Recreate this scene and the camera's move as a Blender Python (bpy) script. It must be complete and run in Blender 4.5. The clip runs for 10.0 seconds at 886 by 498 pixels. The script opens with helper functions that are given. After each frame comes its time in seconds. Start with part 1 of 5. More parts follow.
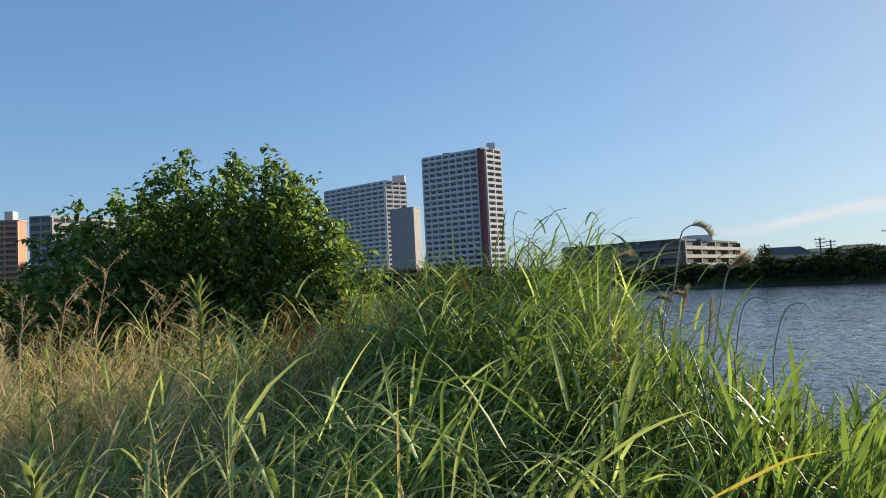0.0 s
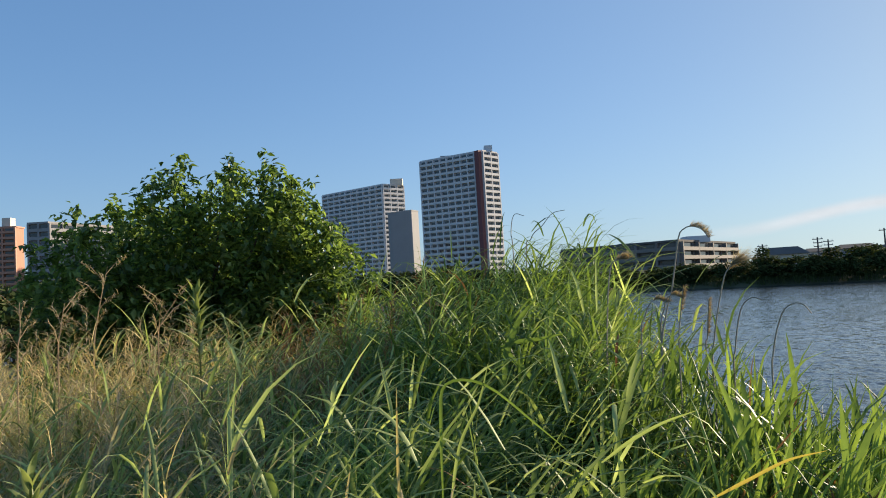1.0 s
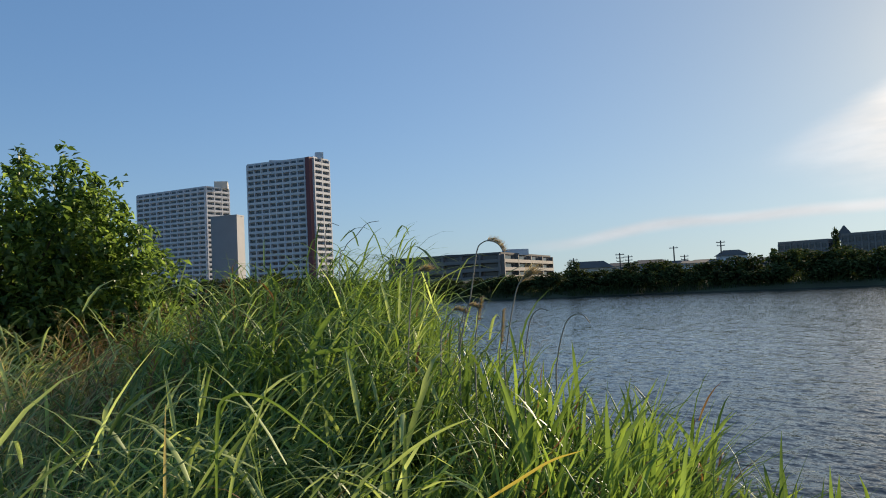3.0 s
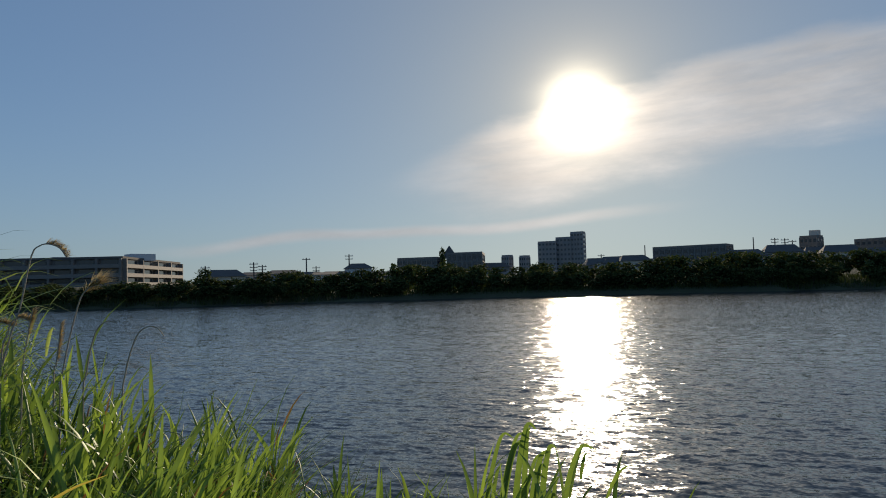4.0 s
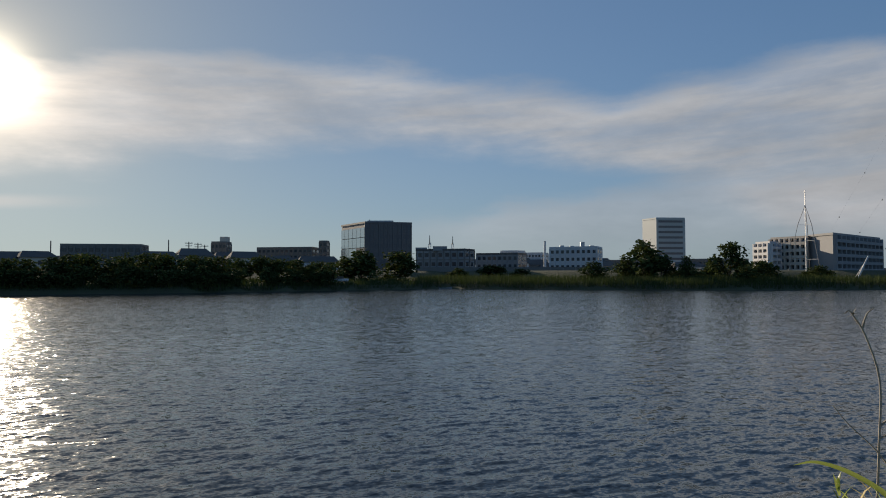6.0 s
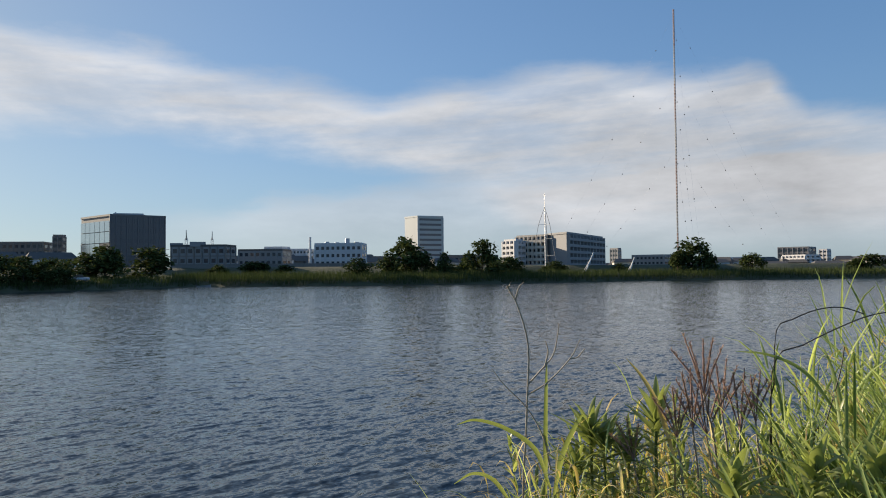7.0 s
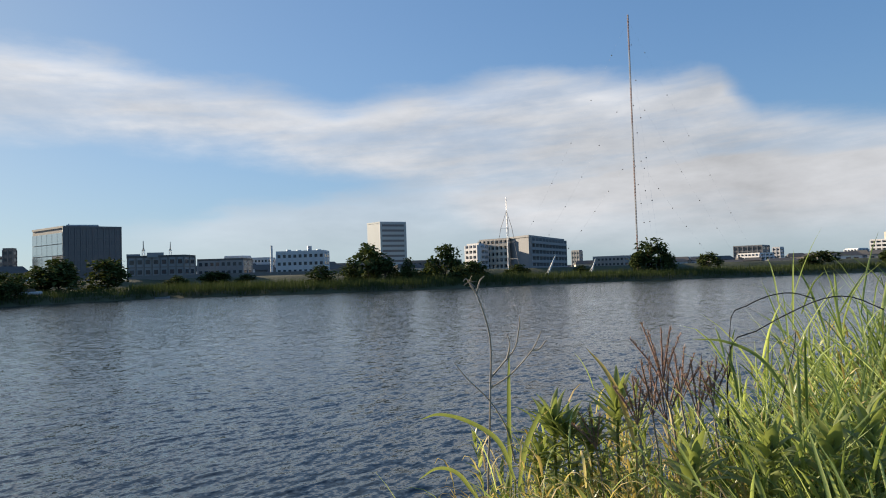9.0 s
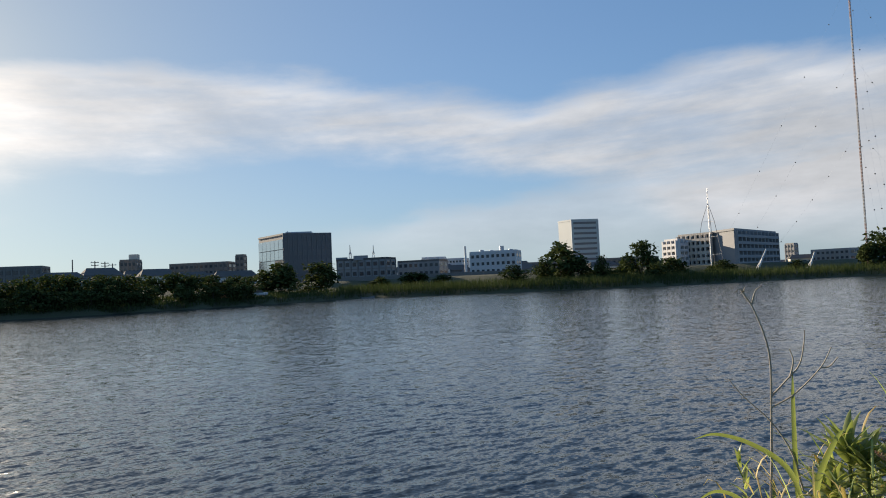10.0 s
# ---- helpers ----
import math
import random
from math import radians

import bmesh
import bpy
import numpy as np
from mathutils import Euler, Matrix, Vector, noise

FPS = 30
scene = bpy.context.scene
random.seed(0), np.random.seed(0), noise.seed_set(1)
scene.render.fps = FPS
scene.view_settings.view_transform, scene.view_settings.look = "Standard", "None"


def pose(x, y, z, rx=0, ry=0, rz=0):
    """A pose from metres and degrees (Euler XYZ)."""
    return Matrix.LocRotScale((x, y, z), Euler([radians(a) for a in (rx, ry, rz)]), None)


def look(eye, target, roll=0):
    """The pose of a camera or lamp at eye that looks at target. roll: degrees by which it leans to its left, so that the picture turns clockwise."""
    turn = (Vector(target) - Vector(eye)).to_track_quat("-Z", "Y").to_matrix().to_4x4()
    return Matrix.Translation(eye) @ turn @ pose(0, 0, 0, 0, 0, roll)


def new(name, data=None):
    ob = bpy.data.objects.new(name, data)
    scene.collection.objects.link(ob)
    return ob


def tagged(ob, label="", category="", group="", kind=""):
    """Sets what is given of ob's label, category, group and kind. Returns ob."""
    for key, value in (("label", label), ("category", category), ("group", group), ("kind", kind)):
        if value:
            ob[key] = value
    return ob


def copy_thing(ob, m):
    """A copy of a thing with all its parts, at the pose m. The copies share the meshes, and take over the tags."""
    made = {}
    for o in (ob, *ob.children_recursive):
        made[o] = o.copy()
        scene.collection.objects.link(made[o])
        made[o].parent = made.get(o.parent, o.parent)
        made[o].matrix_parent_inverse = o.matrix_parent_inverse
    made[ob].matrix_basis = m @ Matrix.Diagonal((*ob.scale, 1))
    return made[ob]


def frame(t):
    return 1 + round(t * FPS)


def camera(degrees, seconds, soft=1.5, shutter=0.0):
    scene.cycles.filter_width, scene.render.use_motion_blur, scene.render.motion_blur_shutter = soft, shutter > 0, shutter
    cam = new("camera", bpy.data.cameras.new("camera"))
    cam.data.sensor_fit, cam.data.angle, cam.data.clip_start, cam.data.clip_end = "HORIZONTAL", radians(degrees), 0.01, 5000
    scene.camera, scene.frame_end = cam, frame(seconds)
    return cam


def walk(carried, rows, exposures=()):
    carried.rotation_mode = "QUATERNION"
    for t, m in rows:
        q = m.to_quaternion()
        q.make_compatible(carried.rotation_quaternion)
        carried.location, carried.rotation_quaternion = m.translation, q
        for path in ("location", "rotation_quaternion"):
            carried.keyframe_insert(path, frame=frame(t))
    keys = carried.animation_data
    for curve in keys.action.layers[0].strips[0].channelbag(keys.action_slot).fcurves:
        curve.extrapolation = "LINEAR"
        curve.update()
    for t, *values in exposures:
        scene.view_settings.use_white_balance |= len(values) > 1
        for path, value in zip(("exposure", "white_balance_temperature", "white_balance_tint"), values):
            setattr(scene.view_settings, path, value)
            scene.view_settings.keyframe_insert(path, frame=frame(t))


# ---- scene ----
# ---- the camera: held at arm's length by someone who turns on the spot ----
cam = camera(65.6, 10.0, soft=1.0)
EYE, ARM = 3.5, 0.45          # height over the water, reach from the body's axis


def eye(yaw, sway=0.0, bob=0.0):
    """Where the camera is held; sway: how far the body leans to its right at the end of the turn; bob: how far it is lifted."""
    return Vector((ARM * math.sin(radians(yaw)) - 0.42 * sway, ARM * math.cos(radians(yaw)) - 0.9 * sway, EYE + bob))


def way(az, el):
    a, e = radians(az), radians(el)
    return Vector((math.sin(a) * math.cos(e), math.cos(a) * math.cos(e), math.sin(e)))


# seconds, compass heading, tilt up, lean
TURNS = [(0.0, 0.0, 2.91, -2.86), (0.5, 0.18, 2.94, -3.04), (1.0, 0.16, 3.14, -3.34), (1.5, 0.14, 3.11, -3.5),
         (2.0, 0.31, 3.0, -3.66), (2.2, 0.56, 2.97, -3.72), (3.3, 23.15, 3.39, -2.31), (3.5, 29.42, 3.35, -2.11),
         (4.0, 44.08, 2.77, -1.62), (4.5, 56.14, 2.17, -1.04), (5.0, 67.13, 1.51, -0.78), (5.5, 77.51, 2.07, -0.52),
         (6.0, 90.1, 2.16, -0.02), (6.2, 94.57, 2.04, 0.05), (7.3, 112.4, 1.98, -0.96), (7.5, 113.14, 2.16, -1.28),
         (8.0, 113.34, 2.1, -1.52), (8.5, 113.22, 2.09, -1.67), (9.0, 112.51, 2.16, -1.79), (9.5, 108.73, 2.27, -1.98),
         (10.0, 96.69, 2.66, -2.51)]
def sway_at(t):
    return float(np.interp(t, [0, 5.5, 6.2, 7.3, 9.0, 9.5, 10.0], [0, 0, 0.02, 0.13, 0.10, 0.07, 0.0]))


def bob_at(t):
    return float(np.interp(t, [0, 4.5, 6.0, 6.2, 7.5, 9.5, 10.0], [0, 0, 0.09, 0.08, 0, 0, 0.05]))


def held(t, a):
    return eye(a, sway_at(t), bob_at(t))


walk(cam, [(t, look(held(t, a), held(t, a) + way(a, p), r)) for t, a, p, r in TURNS],
     exposures=[(0.0, 1.1), (2.2, 1.1), (3.3, 0.7), (3.6, 0.5), (4.0, 0.25), (4.5, 0.18), (5.5, 0.05), (6.2, 0.35), (7.3, 0.9), (9.5, 0.92), (10.0, 0.85)])

# ---- sky, clouds and sun ----
SUN_AZ, SUN_EL = 55.7, 14.0
world = bpy.data.worlds.new("sky")
scene.world = world
world.use_nodes = True
wn = world.node_tree.nodes
wl = world.node_tree.links
wn.clear()


def wmath(op, a, b=None, c=None, clamp=False):
    n = wn.new("ShaderNodeMath")
    n.operation, n.use_clamp = op, clamp
    for i, v in enumerate((a, b, c)):
        if v is None:
            continue
        if isinstance(v, (int, float)):
            n.inputs[i].default_value = v
        else:
            wl.new(v, n.inputs[i])
    return n.outputs[0]


def wstep(x, lo, hi):
    n = wn.new("ShaderNodeMapRange")
    n.interpolation_type = "SMOOTHSTEP"
    for i, v in enumerate((x, lo, hi)):
        if isinstance(v, (int, float)):
            n.inputs[i].default_value = v
        else:
            wl.new(v, n.inputs[i])
    return n.outputs[0]


def wcurve(az, pairs):
    """A height in degrees over the compass, from (azimuth, height) pairs."""
    f = wmath("DIVIDE", wmath("ADD", az, 180.0), 360.0)
    n = wn.new("ShaderNodeValToRGB")
    n.color_ramp.interpolation = "EASE"
    e = n.color_ramp.elements
    while len(e) > 1:
        e.remove(e[0])
    for i, (a, v) in enumerate(pairs):
        k = e[0] if i == 0 else e.new((a + 180) / 360)
        k.position = (a + 180) / 360
        k.color = (v / 30, v / 30, v / 30, 1)
    wl.new(f, n.inputs[0])
    return wmath("MULTIPLY", n.outputs[0], 30.0)


def wnoise(vec, scale, detail, rough=0.55):
    n = wn.new("ShaderNodeTexNoise")
    n.inputs["Scale"].default_value, n.inputs["Detail"].default_value, n.inputs["Roughness"].default_value = scale, detail, rough
    wl.new(vec, n.inputs["Vector"])
    return n.outputs[0]


tc = wn.new("ShaderNodeTexCoord")
sep = wn.new("ShaderNodeSeparateXYZ")
wl.new(tc.outputs["Generated"], sep.inputs[0])
az_n = wmath("MULTIPLY", wmath("ARCTAN2", sep.outputs[0], sep.outputs[1]), 57.29578)
el_n = wmath("MULTIPLY", wmath("ARCSINE", sep.outputs[2]), 57.29578)
comb = wn.new("ShaderNodeCombineXYZ")
wl.new(wmath("MULTIPLY", az_n, 0.035), comb.inputs[0])
wl.new(wmath("MULTIPLY", el_n, 0.105), comb.inputs[1])
warp = wnoise(comb.outputs[0], 1.6, 6)
fine = wnoise(comb.outputs[0], 4.5, 8, 0.62)
el_w = wmath("ADD", el_n, wmath("MULTIPLY", wmath("SUBTRACT", warp, 0.5), 4.2))
el_w = wmath("ADD", el_w, wmath("MULTIPLY", wmath("SUBTRACT", fine, 0.5), 2.0))
c_up = wcurve(az_n, [(-180, 9), (-60, 4), (30, 7), (38, 9), (44, 11), (50, 13.2), (59, 15.5), (70, 17), (84, 17.5), (96, 15.6),
                     (104, 14.6), (112, 15.6), (119, 16.9), (134, 15.2), (138, 11.9), (146, 10.6), (170, 10)])
c_lo = wcurve(az_n, [(-180, 8), (-60, 4), (30, 7), (38, 8.5), (49, 5.7), (61, 8.8), (75, 11), (89, 11.5), (96, 11), (104, 9), (111, 7.2),
                     (120, 2), (130, 0), (170, 2)])
d1 = wmath("MULTIPLY", wstep(el_w, wmath("ADD", c_up, 0.7), wmath("SUBTRACT", c_up, 1.6)),
           wstep(el_w, wmath("SUBTRACT", c_lo, 1.8), wmath("ADD", c_lo, 1.6)))
d1 = wmath("MULTIPLY", wmath("MULTIPLY", d1, wstep(az_n, 36, 52)), wstep(el_n, -1.0, 9.5))
c_up2 = wcurve(az_n, [(-180, 3), (20, 3), (84, 4.4), (90, 5.4), (96, 6.4), (110, 7.4), (170, 9)])
d2 = wmath("MULTIPLY", wstep(el_w, wmath("ADD", c_up2, 0.5), wmath("SUBTRACT", c_up2, 1.4)), wstep(az_n, 80, 96))
d2 = wmath("MULTIPLY", d2, wstep(el_n, -1.0, 4.5))
c_st = wcurve(az_n, [(-180, 2), (14, 2), (23, 2.9), (33, 4.1), (47, 4.3), (61, 5.4), (75, 7)])
off = wmath("ABSOLUTE", wmath("SUBTRACT", wmath("ADD", el_n, wmath("MULTIPLY", wmath("SUBTRACT", warp, 0.5), 0.8)), c_st))
d3 = wmath("MULTIPLY", wstep(off, 0.7, 0.05), wmath("MULTIPLY", wstep(az_n, 18, 30), wstep(az_n, 66, 52)))
slant = wn.new("ShaderNodeCombineXYZ")
wl.new(wmath("MULTIPLY", az_n, 0.022), slant.inputs[0])
wl.new(wmath("ADD", wmath("MULTIPLY", el_n, 0.16), wmath("MULTIPLY", az_n, -0.012)), slant.inputs[1])
wisps = wstep(wnoise(slant.outputs[0], 3.0, 7, 0.6), 0.34, 0.62)
dens = wmath("ADD", wmath("MULTIPLY", d1, wmath("ADD", 0.42, wmath("ADD", wmath("MULTIPLY", fine, 0.35), wmath("MULTIPLY", wisps, 0.32)))), wmath("MULTIPLY", d2, 0.5))
dens = wmath("ADD", dens, wmath("MULTIPLY", d3, 0.75), clamp=True)

dot = wn.new("ShaderNodeVectorMath")
dot.operation = "DOT_PRODUCT"
wl.new(tc.outputs["Generated"], dot.inputs[0])
dot.inputs[1].default_value = way(SUN_AZ, SUN_EL)
theta = wmath("MULTIPLY", wmath("ARCCOSINE", wmath("MINIMUM", dot.outputs["Value"], 0.999999)), 57.29578)
glow_in = wmath("DIVIDE", wmath("ADD", 1.0, wmath("MULTIPLY", dens, 0.9)), wmath("ADD", 1.0, wmath("POWER", wmath("DIVIDE", theta, wmath("ADD", 2.15, wmath("MULTIPLY", warp, 1.0))), 5.0)))
glow_out = wmath("MULTIPLY", wmath("EXPONENT", wmath("DIVIDE", theta, -5.0)), 1.3)
glow_far = wmath("MULTIPLY", wmath("EXPONENT", wmath("DIVIDE", theta, -28.0)), 0.75)

sky = wn.new("ShaderNodeTexSky")
sky.sky_type, sky.sun_disc = "NISHITA", False
sky.sun_elevation, sky.sun_rotation = radians(SUN_EL), radians(SUN_AZ)
sky.air_density, sky.dust_density, sky.ozone_density = 1.0, 0.4, 2.0
flat = wn.new("ShaderNodeGamma")
flat.inputs[1].default_value = 0.6
wl.new(sky.outputs[0], flat.inputs[0])
tint = wn.new("ShaderNodeMix")
tint.data_type, tint.blend_type = "RGBA", "MULTIPLY"
tint.inputs[0].default_value = 1.0
wl.new(flat.outputs[0], tint.inputs[6])
tint.inputs[7].default_value = (0.058, 0.098, 0.148, 1)


def wcolor(rgb, factor):
    n = wn.new("ShaderNodeVectorMath")
    n.operation = "SCALE"
    n.inputs[0].default_value = rgb
    wl.new(factor, n.inputs["Scale"])
    return n.outputs[0]


def wadd(a, b):
    n = wn.new("ShaderNodeVectorMath")
    n.operation = "ADD"
    wl.new(a, n.inputs[0])
    wl.new(b, n.inputs[1])
    return n.outputs[0]


cloud = wcolor((0.36, 0.366, 0.382), wmath("ADD", wmath("ADD", 0.9, wmath("MULTIPLY", glow_far, 0.5)), wmath("ADD", wmath("MULTIPLY", wmath("SUBTRACT", fine, 0.5), 0.45), wmath("MULTIPLY", wmath("SUBTRACT", warp, 0.5), 0.9))))
cloud = wadd(cloud, wcolor((1.0, 0.74, 0.46), wmath("MULTIPLY", glow_out, 0.55)))
haze = wn.new("ShaderNodeMix")
haze.data_type = "RGBA"
wl.new(wmath("MULTIPLY", glow_far, 1.1, clamp=True), haze.inputs[0])
wl.new(tint.outputs[2], haze.inputs[6])
haze.inputs[7].default_value = (0.225, 0.222, 0.205, 1)
low = wn.new("ShaderNodeMix")
low.data_type = "RGBA"
wl.new(wmath("MULTIPLY", wmath("EXPONENT", wmath("DIVIDE", wmath("MAXIMUM", el_n, 0.0), -6.5)), 0.7), low.inputs[0])
wl.new(haze.outputs[2], low.inputs[6])
pale = wn.new("ShaderNodeVectorMath")
pale.operation = "ADD"
wl.new(wcolor((0.36, 0.34, 0.29), glow_far), pale.inputs[0])
pale.inputs[1].default_value = (0.215, 0.26, 0.285)
wl.new(pale.outputs[0], low.inputs[7])
mixc = wn.new("ShaderNodeMix")
mixc.data_type = "RGBA"
wl.new(dens, mixc.inputs[0])
wl.new(low.outputs[2], mixc.inputs[6])
wl.new(cloud, mixc.inputs[7])
total = wadd(mixc.outputs[2], wcolor((1.0, 0.86, 0.62), glow_in))
total = wadd(total, wcolor((1.0, 0.79, 0.52), wmath("MULTIPLY", glow_out, 0.27)))
bg = wn.new("ShaderNodeBackground")
wl.new(total, bg.inputs[0])
out = wn.new("ShaderNodeOutputWorld")
wl.new(bg.outputs[0], out.inputs[0])

sun = bpy.data.lights.new("sun", "SUN")
sun.energy, sun.angle, sun.color = 5.0, radians(0.6), (1.0, 0.83, 0.62)
sun_ob = new("sun", sun)
sun_ob.matrix_world = look(way(SUN_AZ, SUN_EL) * 500, (0, 0, 0))

# ---- materials ----
def material(name, base, rough=0.8, vary=0.25, scale=1.0, bump=0.0, metal=0.0, second=None, leafy=0.0, island=False, gloss=0.5):
    """Base colour broken up by noise at two scales; leafy: share of light let through; island: each blade or leaf has
    its own tone, spread wide to add sunlit contrast.
    """
    m = bpy.data.materials.new(name)
    m.use_nodes = True
    n, l = m.node_tree.nodes, m.node_tree.links
    p = n["Principled BSDF"]
    co = n.new("ShaderNodeTexCoord")
    big, small = n.new("ShaderNodeTexNoise"), n.new("ShaderNodeTexNoise")
    big.inputs["Scale"].default_value, small.inputs["Scale"].default_value = scale, scale * 11
    big.inputs["Detail"].default_value, small.inputs["Detail"].default_value = 3, 4
    for t in (big, small):
        l.new(co.outputs["Object"], t.inputs["Vector"])
    add = n.new("ShaderNodeMath")
    add.operation = "MULTIPLY_ADD"
    l.new(small.outputs[0], add.inputs[0])
    add.inputs[1].default_value = 0.45
    l.new(big.outputs[0], add.inputs[2])
    rnd = n.new("ShaderNodeNewGeometry").outputs["Random Per Island"] if island else n.new("ShaderNodeObjectInfo").outputs["Random"]
    mad = n.new("ShaderNodeMath")
    mad.operation = "MULTIPLY_ADD"
    l.new(rnd, mad.inputs[0])
    mad.inputs[1].default_value = 0.9 if island else 0.3
    l.new(add.outputs[0], mad.inputs[2])
    ramp = n.new("ShaderNodeMapRange")
    ramp.inputs[1].default_value, ramp.inputs[2].default_value = (0.45, 1.65) if island else (0.35, 1.35)
    l.new(mad.outputs[0], ramp.inputs[0])
    mix = n.new("ShaderNodeMix")
    mix.data_type = "RGBA"
    if island:
        # few blades pale, most dark: sunlit blades over shaded gaps, put into the tone
        few = n.new("ShaderNodeMath")
        few.operation = "POWER"
        l.new(ramp.outputs[0], few.inputs[0])
        few.inputs[1].default_value = 1.7
        l.new(few.outputs[0], mix.inputs[0])
    else:
        l.new(ramp.outputs[0], mix.inputs[0])
    b = second or tuple(c * (1 + vary) for c in base)
    a = base if second else tuple(c * (1 - vary) for c in base)
    mix.inputs[6].default_value, mix.inputs[7].default_value = (*a, 1), (*b, 1)
    l.new(mix.outputs[2], p.inputs["Base Color"])
    p.inputs["Roughness"].default_value, p.inputs["Metallic"].default_value = rough, metal
    p.inputs["Specular IOR Level"].default_value = gloss
    if bump:
        bn = n.new("ShaderNodeBump")
        bn.inputs["Strength"].default_value, bn.inputs["Distance"].default_value = bump, 0.3 / scale
        l.new(add.outputs[0], bn.inputs["Height"])
        l.new(bn.outputs[0], p.inputs["Normal"])
    if leafy:
        tr = n.new("ShaderNodeBsdfTranslucent")
        warm = n.new("ShaderNodeMix")
        warm.data_type, warm.blend_type = "RGBA", "MULTIPLY"
        warm.inputs[0].default_value = 1.0
        l.new(mix.outputs[2], warm.inputs[6])
        warm.inputs[7].default_value = (1.45, 1.45, 0.85, 1)
        l.new(warm.outputs[2], tr.inputs["Color"])
        ms = n.new("ShaderNodeMixShader")
        ms.inputs[0].default_value = leafy
        l.new(p.outputs[0], ms.inputs[1])
        l.new(tr.outputs[0], ms.inputs[2])
        l.new(ms.outputs[0], n["Material Output"].inputs[0])
    return m


M_GROUND = material("bank_soil", (0.07, 0.06, 0.035), 0.95, scale=0.8, bump=0.4, second=(0.045, 0.065, 0.022))
M_GRASS = material("green_grass_blade", (0.06, 0.11, 0.028), 0.5, gloss=0.2, second=(0.52, 0.60, 0.25), leafy=0.40, island=True)
M_REED = material("reed_blade", (0.035, 0.08, 0.022), 0.5, gloss=0.2, second=(0.34, 0.46, 0.10), leafy=0.28, island=True)
M_DRY = material("dry_grass", (0.34, 0.25, 0.10), 0.7, second=(0.74, 0.61, 0.30), leafy=0.3, island=True)
M_RUST = material("rusty_dead_leaf", (0.13, 0.06, 0.028), 0.75, second=(0.3, 0.17, 0.07), leafy=0.25, island=True)
M_YELLOW = material("yellowing_blade", (0.32, 0.25, 0.05), 0.55, second=(0.42, 0.34, 0.11), leafy=0.4, island=True)
M_STEM = material("grey_dry_stem", (0.30, 0.26, 0.21), 0.8, scale=20, bump=0.2)
M_DARKSTEM = material("dark_bent_stem", (0.014, 0.012, 0.01), 0.6, scale=20)
M_PLUME = material("purple_brown_plume", (0.20, 0.12, 0.10), 0.9, second=(0.50, 0.35, 0.29), leafy=0.25, island=True)
M_PLUME_TAN = material("tan_plume", (0.34, 0.26, 0.16), 0.9, second=(0.62, 0.50, 0.33), leafy=0.3, island=True)
M_WEED = material("weed_leaf", (0.085, 0.13, 0.035), 0.4, second=(0.42, 0.46, 0.19), leafy=0.38, island=True)
M_LEAF = material("broad_leaf", (0.03, 0.07, 0.016), 0.42, second=(0.27, 0.37, 0.10), leafy=0.46, island=True)
M_FARLEAF = material("far_foliage", (0.04, 0.058, 0.022), 0.95, gloss=0.08, second=(0.085, 0.108, 0.036), leafy=0.12, island=True)
M_FARREED = material("far_reed", (0.028, 0.045, 0.016), 0.95, gloss=0.08, second=(0.085, 0.105, 0.038), leafy=0.14, island=True)
M_BARK = material("bark", (0.07, 0.055, 0.04), 0.9, scale=6, bump=0.5)
M_CONC = material("pale_concrete", (0.58, 0.575, 0.58), 0.85, vary=0.12, scale=0.12)
# darkened to put the shade of backlit facades into the colour; also for plain dull walls
M_DULL = material("dull_backlit_plaster", (0.19, 0.175, 0.16), 0.85, vary=0.15, scale=0.1)
M_GREYWALL = material("grey_plaster", (0.27, 0.27, 0.275), 0.85, vary=0.12, scale=0.1)
M_WHITE = material("white_facade", (0.56, 0.58, 0.60), 0.7, vary=0.08, scale=0.1)
M_TAN = material("tan_brick_facade", (0.36, 0.18, 0.12), 0.85, vary=0.12, scale=0.15)
M_SALMON = material("pale_salmon_tile", (0.42, 0.22, 0.155), 0.8, vary=0.1, scale=0.2)
M_PALE = material("pale_green_grey_panel", (0.42, 0.46, 0.46), 0.6, vary=0.08, scale=0.1)
M_BEIGE = material("beige_facade", (0.58, 0.52, 0.44), 0.85, vary=0.1, scale=0.15)
M_MAROON = material("maroon_tile", (0.16, 0.05, 0.05), 0.7, vary=0.15, scale=0.2)
M_DARKWALL = material("dark_cladding", (0.135, 0.125, 0.128), 0.5, vary=0.1, scale=0.08)
M_ROOF = material("grey_roof", (0.12, 0.115, 0.11), 0.95, gloss=0.15, vary=0.2, scale=0.4)
M_GLASS = material("dark_window_glass", (0.03, 0.04, 0.05), 0.12, vary=0.4, scale=0.3)
M_SKYGLASS = material("mirror_glass_wall", (0.50, 0.55, 0.57), 0.15, metal=0.85, vary=0.1, scale=0.2)
M_STEEL = material("galvanised_steel", (0.42, 0.43, 0.45), 0.5, metal=0.6, scale=3)
M_RED = material("red_mast_paint", (0.11, 0.035, 0.03), 0.6, scale=2)
M_DARKGLASS = material("dark_panel", (0.112, 0.106, 0.11), 0.3, vary=0.15, scale=0.08)
M_MASTGREY = material("mast_grey", (0.14, 0.14, 0.15), 0.6, scale=2)
M_YELLOW_PAINT = material("orange_paint", (0.55, 0.19, 0.06), 0.4, scale=2)
M_POLE = material("dark_pole", (0.09, 0.085, 0.08), 0.8, scale=2)


